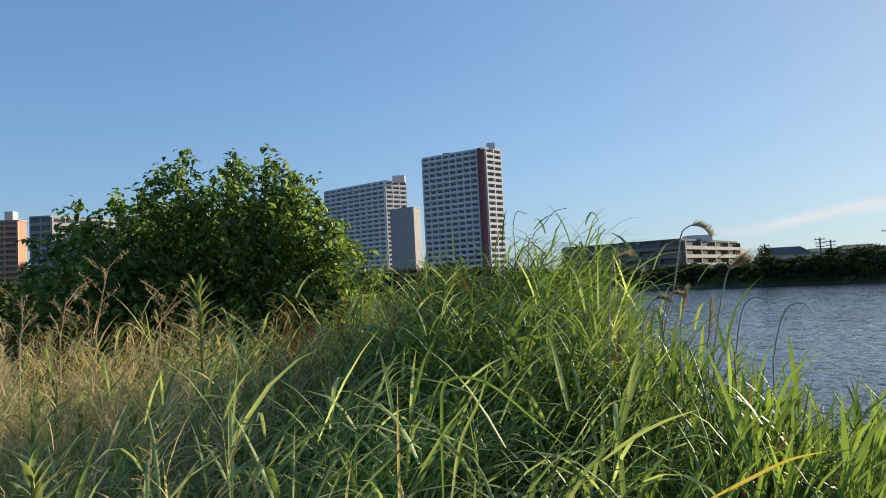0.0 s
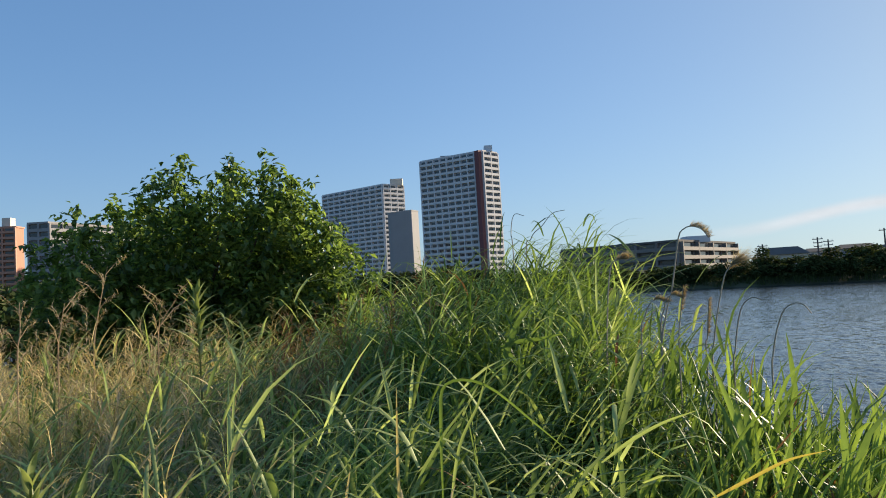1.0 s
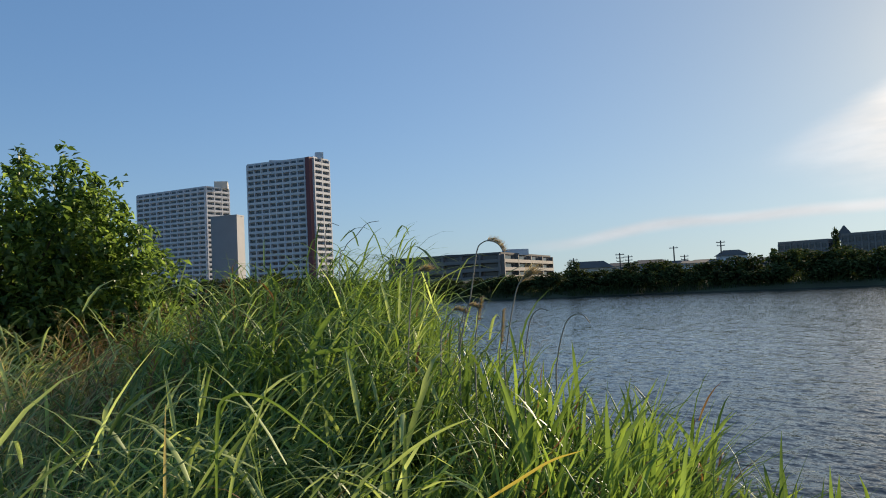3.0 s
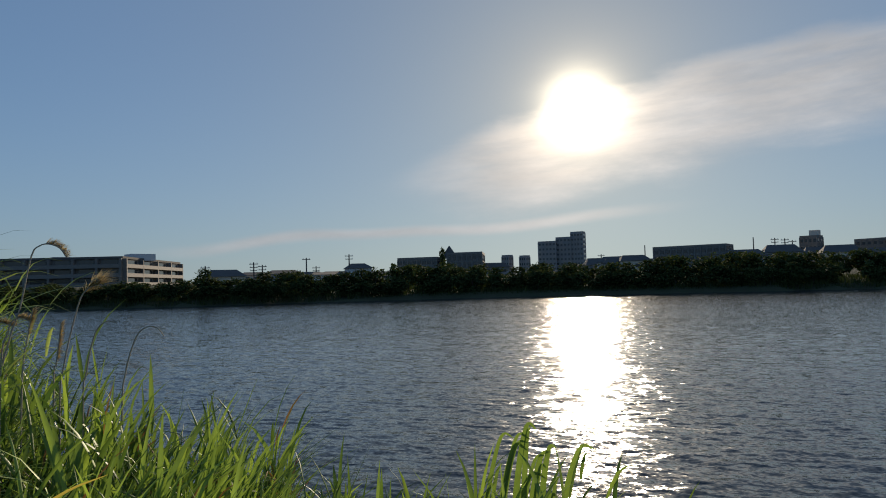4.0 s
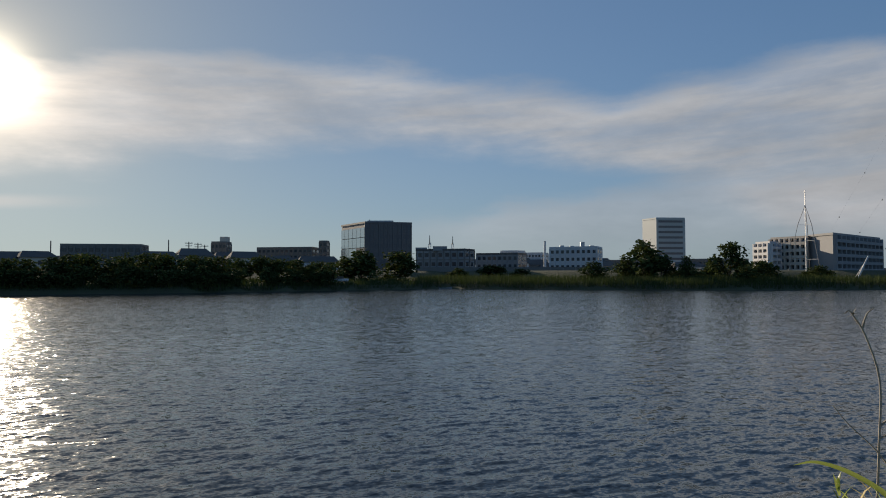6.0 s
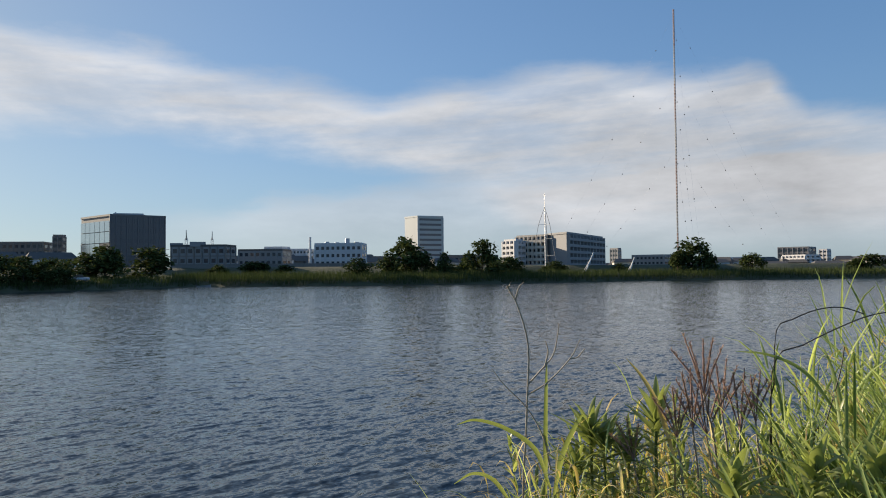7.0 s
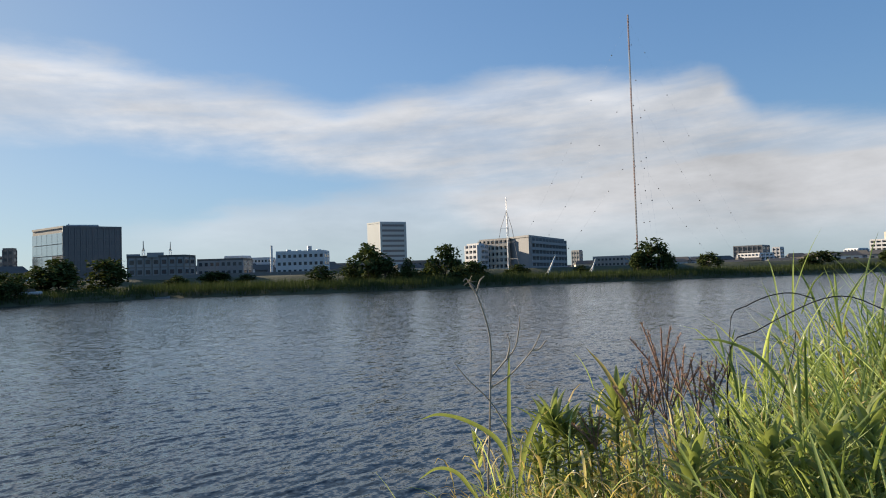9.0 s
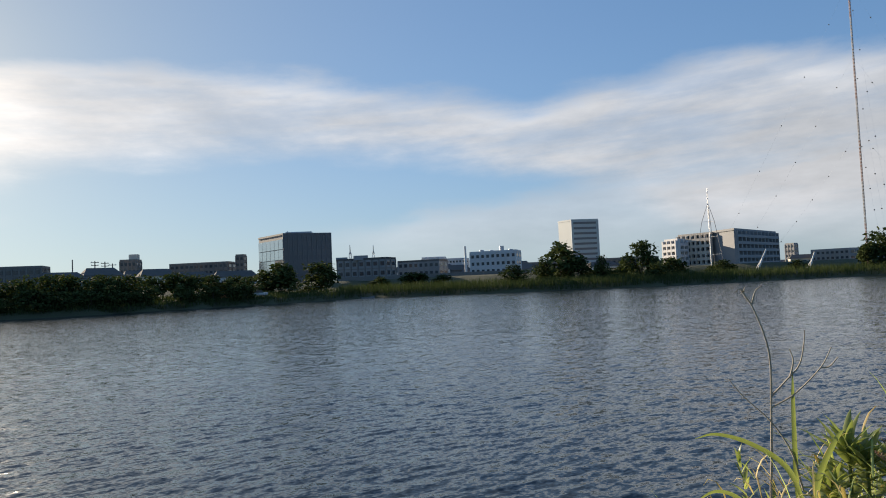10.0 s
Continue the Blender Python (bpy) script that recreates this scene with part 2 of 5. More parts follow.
def water_material():
    """Clear dark water whose wind ripples tilt the surface at several wavelengths."""
    m = bpy.data.materials.new("river_water")
    m.use_nodes = True
    n, l = m.node_tree.nodes, m.node_tree.links
    p = n["Principled BSDF"]
    p.inputs["Base Color"].default_value = (0.035, 0.045, 0.05, 1)
    p.inputs["Roughness"].default_value, p.inputs["IOR"].default_value = 0.1, 1.33
    co = n.new("ShaderNodeTexCoord")
    total = n.new("ShaderNodeNewGeometry").outputs["Normal"]
    for wave, amount, stretch, turn in ((5.0, 0.06, 1.5, -80), (0.42, 0.30, 2.2, -68), (0.17, 0.50, 1.9, -60), (0.07, 0.42, 1.4, -75)):
        mp = n.new("ShaderNodeMapping")
        mp.vector_type = "TEXTURE"
        mp.inputs["Rotation"].default_value = (0, 0, radians(turn))
        mp.inputs["Scale"].default_value = (wave * stretch, wave, 1)
        l.new(co.outputs["Object"], mp.inputs["Vector"])
        t = n.new("ShaderNodeTexNoise")
        t.inputs["Scale"].default_value, t.inputs["Detail"].default_value, t.inputs["Distortion"].default_value = 1, 1, 0.4
        l.new(mp.outputs[0], t.inputs["Vector"])
        mid = n.new("ShaderNodeVectorMath")
        mid.operation = "SUBTRACT"
        l.new(t.outputs["Color"], mid.inputs[0])
        mid.inputs[1].default_value = (0.5, 0.5, 0.5)
        tilt = n.new("ShaderNodeVectorMath")
        tilt.operation = "MULTIPLY_ADD"
        l.new(mid.outputs[0], tilt.inputs[0])
        tilt.inputs[1].default_value = (amount, amount, 0)
        l.new(total, tilt.inputs[2])
        total = tilt.outputs[0]
    unit = n.new("ShaderNodeVectorMath")
    unit.operation = "NORMALIZE"
    l.new(total, unit.inputs[0])
    l.new(unit.outputs[0], p.inputs["Normal"])
    return m


M_WATER = water_material()


# ---- mesh helpers ----
def raw_mesh(name, verts, faces, mat):
    """A mesh from numpy arrays: verts (n, 3) and faces (m, 3 or 4)."""
    verts, faces = np.asarray(verts, float), np.asarray(faces, int)
    me = bpy.data.meshes.new(name)
    k = faces.shape[1]
    me.vertices.add(len(verts))
    me.vertices.foreach_set("co", verts.ravel())
    me.loops.add(faces.size)
    me.loops.foreach_set("vertex_index", faces.ravel())
    me.polygons.add(len(faces))
    me.polygons.foreach_set("loop_start", np.arange(0, faces.size, k))
    me.update(calc_edges=True)
    me.materials.append(mat)
    return me


def part(name, data, mat, parent, label="", m=None):
    """One mesh object under a thing or a part, from a bmesh or a mesh."""
    if isinstance(data, bmesh.types.BMesh):
        me = bpy.data.meshes.new(name)
        data.to_mesh(me)
        data.free()
        me.materials.append(mat)
    else:
        me = data
    ob = new(name, me)
    ob.parent = parent
    if m is not None:
        ob.matrix_basis = m
    if label:
        ob["label"] = label
    return ob


def thing(name, place, label, category, group="", kind="", turn=0):
    ob = new(name)
    ob.empty_display_size = 0.2
    ob.matrix_basis = pose(*place, 0, 0, turn)
    return tagged(ob, label, category, group, kind)


BOXES = {}


def box_mesh(mat, name="box"):
    if mat.name not in BOXES:
        bm = bmesh.new()
        bmesh.ops.create_cube(bm, size=1)
        me = bpy.data.meshes.new(name)
        bm.to_mesh(me)
        bm.free()
        me.materials.append(mat)
        BOXES[mat.name] = me
    return BOXES[mat.name]


def box(name, mat, parent, centre, size, turn=0.0, label=""):
    m = Matrix.LocRotScale(centre, Euler((0, 0, turn)), size)
    return part(name, box_mesh(mat), mat, parent, label, m)


def tube(bm, pts, radii, sides=6):
    """A tapered tube along points."""
    rings = []
    pts = [Vector(p) for p in pts]
    for i, p in enumerate(pts):
        d = (pts[min(i + 1, len(pts) - 1)] - pts[max(i - 1, 0)]).normalized()
        u = d.orthogonal().normalized()
        v = d.cross(u)
        rings.append([bm.verts.new(p + radii[i] * (u * math.cos(a) + v * math.sin(a))) for a in (2 * math.pi * k / sides for k in range(sides))])
    for a, b in zip(rings, rings[1:]):
        # ring starts may differ: join by the nearest start
        s = min(range(sides), key=lambda k: (a[0].co - b[k].co).length)
        b = b[s:] + b[:s]
        for k in range(sides):
            bm.faces.new((a[k], a[(k + 1) % sides], b[(k + 1) % sides], b[k]))
    bm.faces.new(rings[-1])
    return bm


def polar(az, r, z=0.0):
    return Vector((r * math.sin(radians(az)), r * math.cos(radians(az)), z))


def rise(el, r):
    """The height that shows at an elevation of el degrees from r metres away."""
    return EYE + r * math.tan(radians(el))


# ---- ground and river ----
SHORE_AZ = [-180, -75, -60, -33, 0, 12, 25, 40, 56, 70, 80, 87, 89, 90.5, 92, 100, 114, 128, 136, 143, 150, 165, 180]
SHORE_R = [420, 300, 230, 190, 178, 165, 149, 147, 147, 147, 158, 172, 178, 184, 177, 170, 175, 216, 228, 262, 300, 380, 420]
BANK_AZ = [-180, -75, -60, -45, -33, -12, 0, 15, 30, 45, 60, 110, 140, 150, 162, 172, 180]
BANK_R = [999, 400, 215, 60, 32, 24, 9, 7.5, 6, 4.6, 4.2, 4.2, 5.5, 8, 60, 400, 999]


def shore(az):
    return np.interp(az, SHORE_AZ, SHORE_R)


def bank(az):
    return np.interp(az, BANK_AZ, BANK_R)


def ground_z(x, y):
    az, r = np.degrees(np.arctan2(x, y)), np.hypot(x, y)
    s, n = shore(az), bank(az)
    fall = np.clip((n - r) / np.minimum(0.62 * n, 6.0), -1.0, 1.0)
    z_near = np.where(fall > 0, 1.9 * np.sin(np.clip(fall, 0, 1) * np.pi / 2) ** 0.8, 1.6 * fall)
    d = r - s
    z_far = np.interp(d, [-12, -1.0, 0, 1.0, 12, 40, 52, 75, 110, 4000], [-1.6, -0.5, 0.0, 1.1, 2.0, 2.3, 5.0, 5.0, 2.8, 2.8])
    return np.maximum(np.where(n >= s, 1.9, z_near), z_far)


def build_ground():
    rr = np.concatenate([[0.002], np.geomspace(0.25, 60, 64), np.arange(64, 330, 4.0), np.geomspace(334, 4600, 18)])
    aa = np.linspace(-180, 180, 481)[:-1]
    R, A = np.meshgrid(rr, aa, indexing="ij")
    X, Y = R * np.sin(np.radians(A)), R * np.cos(np.radians(A))
    Z = ground_z(X, Y)
    Z += 0.03 * np.sin(X * 3.1 + Y * 1.7) * np.sin(Y * 2.3 - X) * (R < 40)
    n, k = len(rr), len(aa)
    v = np.stack([X, Y, Z], -1).reshape(-1, 3)
    i, j = np.meshgrid(np.arange(n - 1), np.arange(k), indexing="ij")
    a, b = i * k + j, i * k + (j + 1) % k
    f = np.stack([a, a + k, b + k, b], -1).reshape(-1, 4)
    ob = new("ground", raw_mesh("ground", v, f[:, ::-1], M_GROUND))
    tagged(ob, "earthen river banks with trampled soil and weeds", "ground", kind="structure")
    build_river()


def value_noise(x, y, seed):
    """Smooth noise between -1 and 1 on a unit lattice."""
    table = np.random.default_rng(seed).uniform(-1, 1, (256, 256))
    i, j = np.floor(x).astype(int), np.floor(y).astype(int)
    u, v = x - i, y - j
    u, v = u * u * (3 - 2 * u), v * v * (3 - 2 * v)
    at = lambda a, b: table[a % 256, b % 256]
    return (at(i, j) * (1 - u) + at(i + 1, j) * u) * (1 - v) + (at(i, j + 1) * (1 - u) + at(i + 1, j + 1) * u) * v


def build_river():
    """The river's surface with its wind ripples; the facets grow with distance."""
    rr = [3.4]
    while rr[-1] < 270:
        rr.append(rr[-1] + max(0.06, rr[-1] ** 2 / 5000))
    step = np.gradient(np.array(rr))
    rr += [340, 460, 700]
    step = np.append(step, [0, 0, 0])
    aa = np.concatenate([np.arange(-60, -12, 0.5), np.arange(-12, 152, 0.24), np.arange(152, 180, 1.0), np.arange(-180, -60, 2.0) + 360])
    R, A = np.meshgrid(np.array(rr), aa, indexing="ij")
    X, Y = R * np.sin(np.radians(A)), R * np.cos(np.radians(A))
    grow = np.clip(step[:, None] * 1.6, 1.0, 1.9) * (step[:, None] > 0)
    c, s_ = math.cos(radians(70)), math.sin(radians(70))
    U, V = X * c - Y * s_, X * s_ + Y * c
    Z = 0.012 * value_noise(U / 1.6, V / 0.9, 1) * (0.75 + 0.5 * value_noise(X / 23, Y / 17, 7))
    Z += 0.010 * value_noise(U / 0.7 + 9, V / 0.34, 2) + 0.012 * value_noise(U / 0.4, V / 0.19, 3) + 0.004 * value_noise(U / 0.22, V / 0.12, 4)
    Z *= grow
    n, k = R.shape
    v = np.stack([X, Y, Z], -1).reshape(-1, 3)
    i, j = np.meshgrid(np.arange(n - 1), np.arange(k), indexing="ij")
    a, b = i * k + j, i * k + (j + 1) % k
    me = raw_mesh("river", v, np.stack([b, b + k, a + k, a], -1).reshape(-1, 4), M_WATER)
    me.polygons.foreach_set("use_smooth", np.ones(len(me.polygons), bool))
    tagged(new("river", me), "wide river rippled by wind, glittering under the low sun", "water", kind="structure")


build_ground()


# ---- buildings ----
def facade(b, base, p0, p1, z0, z1, floors, bays, wall, trim, balcony=1.1, glass=None, parapet=True, stem_name="window"):
    """Storeys on one face: a dark window in every bay, with balcony slabs, parapets and piers standing proud."""
    glass = glass or M_GLASS
    u = (p1 - p0)
    length = u.length
    u.normalize()
    n = Vector((u.y, -u.x, 0))
    if n.dot(-(p0 + p1)) < 0:
        n = -n
    turn = math.atan2(u.y, u.x)
    fl, bay = (z1 - z0) / floors, length / bays
    for i in range(floors):
        z = z0 + i * fl
        for j in range(bays):
            c = p0 + u * (j + 0.5) * bay + n * 0.04
            box(stem_name, glass, b, Vector((c.x, c.y, z + fl * 0.56)) - base, (bay * (0.66 if balcony else 0.86 if bays == 1 else 0.52), 0.12, fl * (0.6 if balcony else 0.42)), turn)
        mid = (p0 + p1) / 2
        if balcony:
            c = mid + n * balcony / 2
            box("balcony_slab", trim, b, Vector((c.x, c.y, z + 0.1)) - base, (length + 0.1, balcony, 0.22), turn)
            if parapet:
                c = mid + n * (balcony - 0.06)
                box("balcony_parapet", trim, b, Vector((c.x, c.y, z + 0.21 + fl * 0.17)) - base, (length, 0.12, fl * 0.34), turn)
        else:
            c = mid + n * 0.08
            box("band", trim, b, Vector((c.x, c.y, z + 0.15)) - base, (length + 0.05, 0.2, 0.3), turn)
    for j in range(bays + 1):
        c = p0 + u * j * bay + n * max(balcony, 0.2) / 2
        box("pier", trim, b, Vector((c.x, c.y, (z0 + z1) / 2)) - base, (0.65 if balcony else 0.4, max(balcony, 0.2) + 0.04, z1 - z0), turn)


def prism(foot, z0, z1):
    bm = bmesh.new()
    lo = [bm.verts.new((p.x, p.y, z0)) for p in foot]
    hi = [bm.verts.new((p.x, p.y, z1)) for p in foot]
    k = len(foot)
    for i in range(k):
        bm.faces.new((lo[i], lo[(i + 1) % k], hi[(i + 1) % k], hi[i]))
    bm.faces.new(hi)
    bm.faces.new(lo[::-1])
    bmesh.ops.recalc_face_normals(bm, faces=bm.faces)
    return bm


def block(name, label, left, corner, right, z1, wall, trim, floors, bays_l, bays_r, balcony_l=1.1, balcony_r=1.1, z0=2.3, category="building",
          glass_l=None, glass_r=None, roof=None, group=""):
    """A block seen over one corner; left, corner and right are (azimuth, distance)."""
    pl, pc, pr = polar(*left), polar(*corner), polar(*right)
    pb = pl + pr - pc
    base = Vector((pc.x, pc.y, z0))
    b = thing(name, base, label, category, group)
    foot = [p - base for p in (pl, pc, pr, pb)]
    part("wall", prism(foot, 0, z1 - z0), wall, b)
    mid = (pl + pr) / 2 - base
    slab = [mid + (p - mid) * 1.02 for p in foot]
    part("roof", prism(slab, z1 - z0, z1 - z0 + 0.7), roof or trim, b)
    if bays_l:
        facade(b, base, pl, pc, z0, z1, floors, bays_l, wall, trim, balcony_l, glass_l)
    if bays_r:
        facade(b, base, pc, pr, z0, z1, floors, bays_r, wall, trim, balcony_r, glass_r)
    return b, base


def roof_box(b, base, az, r, z, size, mat, name="roof_house", turn=0.0):
    p = polar(az, r, z) - base
    return box(name, mat, b, p + Vector((0, 0, size[2] / 2)), size, radians(turn))


# the tall slab with the maroon stair strip
zt = rise(11.0, 342)
b, base = block("apartment_tower", "tall grey apartment tower with maroon strip and balconies", (-1.3, 362), (3.87, 342), (5.08, 351), zt, M_CONC, M_CONC, 23, 9, 2)
u = polar(5.08, 351) - polar(3.87, 342)
box("maroon_strip", M_MAROON, b, Vector((polar(3.55, 341).x, polar(3.55, 341).y, (zt + 2.3) / 2)) - base, (2.6, 2.6, zt - 2.0), math.atan2(u.y, u.x))
roof_box(b, base, 4.4, 349, zt + 0.5, (4, 5, 3.2), M_WHITE)
roof_box(b, base, 1.5, 358, zt + 0.5, (14, 3, 1.2), M_GREYWALL, "roof_plant")

zt = rise(8.64, 440)
b, base = block("apartment_tower", "wide grey apartment tower with stepped roof behind trees", (-9.52, 476), (-4.6, 436), (-2.9, 446), zt, M_CONC, M_CONC, 23, 10, 3)
roof_box(b, base, -3.4, 446, zt, (8, 8, 4.5), M_BEIGE)

b, base = block("plain_tower", "windowless pale grey slab tower", (-4.28, 405), (-2.3, 395), (-1.73, 402), rise(6.45, 395), M_GREYWALL, M_GREYWALL, 15, 0, 0)
b, base = block("apartment_tower", "salmon brick apartment tower with horizontal balconies", (-37.5, 400), (-31.7, 380), (-31.2, 386), rise(5.95, 380), M_TAN, M_SALMON, 15, 8, 0)
roof_box(b, base, -32.1, 386, rise(5.95, 380), (4, 4, 5), M_BEIGE)
b, base = block("apartment_tower", "shaded grey apartment tower behind a tree", (-30.9, 300), (-29.6, 296), (-22.0, 330), rise(6.15, 300), M_DULL, M_GREYWALL, 11, 2, 10, 0.6, 0.6)

# long housing block with its gallery storeys
b, base = block("housing_block", "long low grey housing block with open galleries", (10.0, 246), (19.06, 230), (23.06, 286), rise(2.45, 232), M_DULL, M_DULL, 4, 6, 4, 1.8, 1.5, roof=M_ROOF)
roof_box(b, base, 20.3, 250, rise(2.45, 232), (8, 6, 2.2), M_WHITE)
roof_box(b, base, 15.0, 246, rise(2.45, 232), (5, 4, 1.2), M_GREYWALL)


# skyline of the wooded shore
blk = [("flat_block", "low dark flats above the shore trees", (40.3, 215), (43.5, 212), (44.2, 220), 1.95, M_DULL, M_DULL, 4, 8, 2),
       ("flat_block", "low flats with a pointed stair tower", (44.4, 212), (47.3, 210), (47.5, 226), 2.27, M_DULL, M_DULL, 4, 7, 2),
       ("small_tower", "small twin tower block in haze", (48.95, 330), (49.5, 328), (49.85, 331), 2.0, M_GREYWALL, M_GREYWALL, 5, 3, 2),
       ("small_tower", "small twin tower block in haze", (50.4, 330), (50.9, 328), (51.25, 331), 1.92, M_GREYWALL, M_GREYWALL, 5, 3, 2),
       ("stepped_flats", "hazy stepped apartment block, low wing", (51.96, 420), (53.4, 418), (53.6, 424), 3.05, M_GREYWALL, M_GREYWALL, 8, 5, 1),
       ("stepped_flats", "hazy stepped apartment block, middle wing", (53.42, 421), (54.6, 419), (54.8, 424), 3.35, M_GREYWALL, M_GREYWALL, 9, 4, 1),
       ("stepped_flats", "hazy stepped apartment block, high wing", (54.62, 420), (55.6, 418), (55.8, 424), 3.75, M_GREYWALL, M_GREYWALL, 10, 4, 1),
       ("flat_block", "long dark roofline block over the trees", (61.07, 232), (66.4, 226), (66.9, 236), 2.2, M_DULL, M_DULL, 4, 12, 2),
       ("flat_block", "small block with rooftop turret", (71.5, 300), (72.6, 298), (73.0, 304), 2.55, M_DULL, M_DULL, 5, 4, 2),
       ("warehouse", "long grey works building with roof clutter", (75.0, 330), (79.3, 318), (79.9, 330), 2.2, M_DULL, M_DULL, 5, 12, 2),
       ("annex_block", "square grey annex on works roofline", (79.9, 316), (80.5, 315), (80.72, 318), 2.72, M_DULL, M_DULL, 6, 2, 1)]
for nm, lb, l, c, r, el, w, t, fl, bl, br in blk:
    b, base = block(nm, lb, l, c, r, rise(el, c[1]), w, t, fl, bl, br, 0, 0)
    if nm == "flat_block" and 72 > c[0] > 70 or nm == "flat_block" and c[0] > 72:
        roof_box(b, base, 72.5, 303, rise(2.55, 298), (3.2, 3.2, 2.8), M_BEIGE, "turret")
    if nm == "flat_block" and 47 < c[0] < 48:
        bm = bmesh.new()
        bmesh.ops.create_cone(bm, segments=4, radius1=3.2, radius2=0.2, depth=3.2)
        part("pointed_roof", bm, M_ROOF, b, m=Matrix.Translation(polar(44.6, 216, rise(2.27, 210) + 1.4) - base))
        roof_box(b, base, 44.6, 216, rise(2.27, 210) - 1, (3.6, 3.6, 1.2), M_GREYWALL)

# the works and offices past the inlet
b, base = block("office_block", "dark clad office block with a pale glass side", (81.72, 292), (83.64, 270), (87.46, 274), rise(4.3, 270), M_DARKWALL, M_DARKWALL, 6, 0, 10, 0, 0, glass_r=M_DARKGLASS)
gl, gc = polar(81.72, 292), polar(83.64, 270)
gu = (gc - gl).normalized()
gn = Vector((-gu.y, gu.x, 0)) if Vector((-gu.y, gu.x, 0)).dot(-gl) > 0 else Vector((gu.y, -gu.x, 0))
gt = math.atan2(gu.y, gu.x)
glen = (gc - gl).length
for k in range(6):
    for i in range(5):
        q = gl + gu * glen * (k + 0.5) / 6 + gn * 0.15
        box("glass_panel", M_DARKGLASS if (k > 3 and i < 3) else M_SKYGLASS, b, Vector((q.x, q.y, 2.3 + (i + 0.5) * 4.0)) - base, (glen / 6 - 0.25, 0.2, 3.75), gt)
roof_box(b, base, 84.0, 276, rise(4.3, 270), (1.6, 0.3, 1.8), M_STEEL, "roof_crane")
roof_box(b, base, 85.0, 281, rise(4.3, 270) + 0.6, (14, 10, 0.8), M_STEEL, "roof_rail")
b, base = block("works_building", "grey works with a flat roof and doors", (87.9, 244), (91.9, 238), (92.7, 246), rise(2.05, 238), M_GREYWALL, M_DULL, 3, 7, 2, 0, 0, roof=M_ROOF)
roof_box(b, base, 89.85, 243, rise(2.05, 238), (5, 5, 1.6), M_GREYWALL)
roof_box(b, base, 88.3, 246, rise(2.05, 238), (3.5, 4, 1.3), M_GREYWALL)
block("shed", "long low grey shed with a shallow roof", (92.9, 262), (96.3, 258), (97, 268), rise(1.7, 258), M_GREYWALL, M_GREYWALL, 3, 8, 2, 0, 0, roof=M_ROOF)
block("flat_block", "far pale block of flats", (94.9, 340), (96.3, 338), (96.9, 342), rise(1.93, 338), M_CONC, M_CONC, 5, 5, 2, 0, 0)
block("flat_block", "far pale low block beside a chimney", (96.9, 330), (98.2, 328), (98.8, 336), rise(1.75, 328), M_CONC, M_CONC, 5, 5, 2, 0, 0)
b, base = block("white_works", "white three-storey works with roof plant", (98.92, 252), (102.7, 247), (103.1, 258), rise(2.2, 247), M_WHITE, M_WHITE, 4, 9, 2, 0, 0)
for a, s in ((99.9, 1.2), (100.7, 1.0), (101.55, 2.4), (102.3, 1.1)):
    roof_box(b, base, a, 252, rise(2.2, 247), (1.4, 1.4, s), M_STEEL, "roof_unit")
b, base = block("office_tower", "white office tower with horizontal window bands", (106.29, 322), (107.36, 314), (109.47, 319), rise(4.45, 314), M_PALE, M_PALE, 11, 0, 1, 0, 0, glass_r=M_DARKGLASS)
block("low_block", "long low grey hall behind the bank", (103.3, 300), (105.8, 298), (106.3, 306), rise(1.1, 298), M_DULL, M_DULL, 3, 8, 1, 0, 0)
block("low_block", "long low grey hall behind trees", (109.5, 300), (113.4, 298), (114.0, 306), rise(1.15, 298), M_DULL, M_DULL, 3, 9, 1, 0, 0)
block("housing_block", "grey housing block, stepped end wing", (114.54, 262), (115.5, 256), (116.1, 262), rise(2.4, 256), M_BEIGE, M_CONC, 6, 3, 2, 1.0, 1.0)
block("housing_block", "brownish housing block with shaded balconies", (115.59, 266), (118.0, 258), (118.2, 270), rise(2.75, 258), M_DULL, M_BEIGE, 6, 7, 0, 1.0, 1.0)
block("housing_block", "grey housing block with balconies and blank gable", (118.12, 260), (119.67, 249), (122.5, 292), rise(2.92, 249), M_GREYWALL, M_GREYWALL, 6, 0, 11, 0, 1.1)
b, base = block("flat_block", "far grey block with roof box", (123.1, 420), (123.7, 416), (123.95, 420), rise(1.6, 416), M_GREYWALL, M_GREYWALL, 5, 3, 1, 0, 0)
block("low_block", "far dark low buildings on the plain", (124.8, 400), (127.2, 396), (128, 404), rise(1.02, 396), M_GREYWALL, M_GREYWALL, 3, 8, 2, 0, 0)
block("flat_block", "far white flats on the plain", (132.0, 480), (133.0, 478), (133.3, 484), rise(0.75, 478), M_WHITE, M_WHITE, 3, 4, 2, 0, 0)
block("office_block", "far dark slab office", (135.4, 500), (137.4, 494), (137.9, 510), rise(1.45, 494), M_DARKWALL, M_GREYWALL, 4, 6, 2, 0, 0)
block("terraced_flats", "far white terraced flats", (135.7, 440), (137.2, 432), (138.1, 440), rise(0.85, 432), M_WHITE, M_CONC, 4, 6, 3, 0.8, 0.8)
block("small_tower", "far pale tower block", (138.1, 520), (138.6, 518), (138.85, 522), rise(1.25, 518), M_CONC, M_CONC, 5, 2, 2, 0, 0)
block("terraced_flats", "far white terraced flats", (142.8, 520), (143.6, 512), (144.2, 520), rise(0.92, 512), M_WHITE, M_WHITE, 4, 4, 3, 0.8, 0.8)
b, base = block("stepped_flats", "far beige stepped apartment block", (144.4, 440), (147.5, 430), (149, 440), rise(1.5, 430), M_BEIGE, M_CONC, 6, 9, 4, 0.9, 0.9)
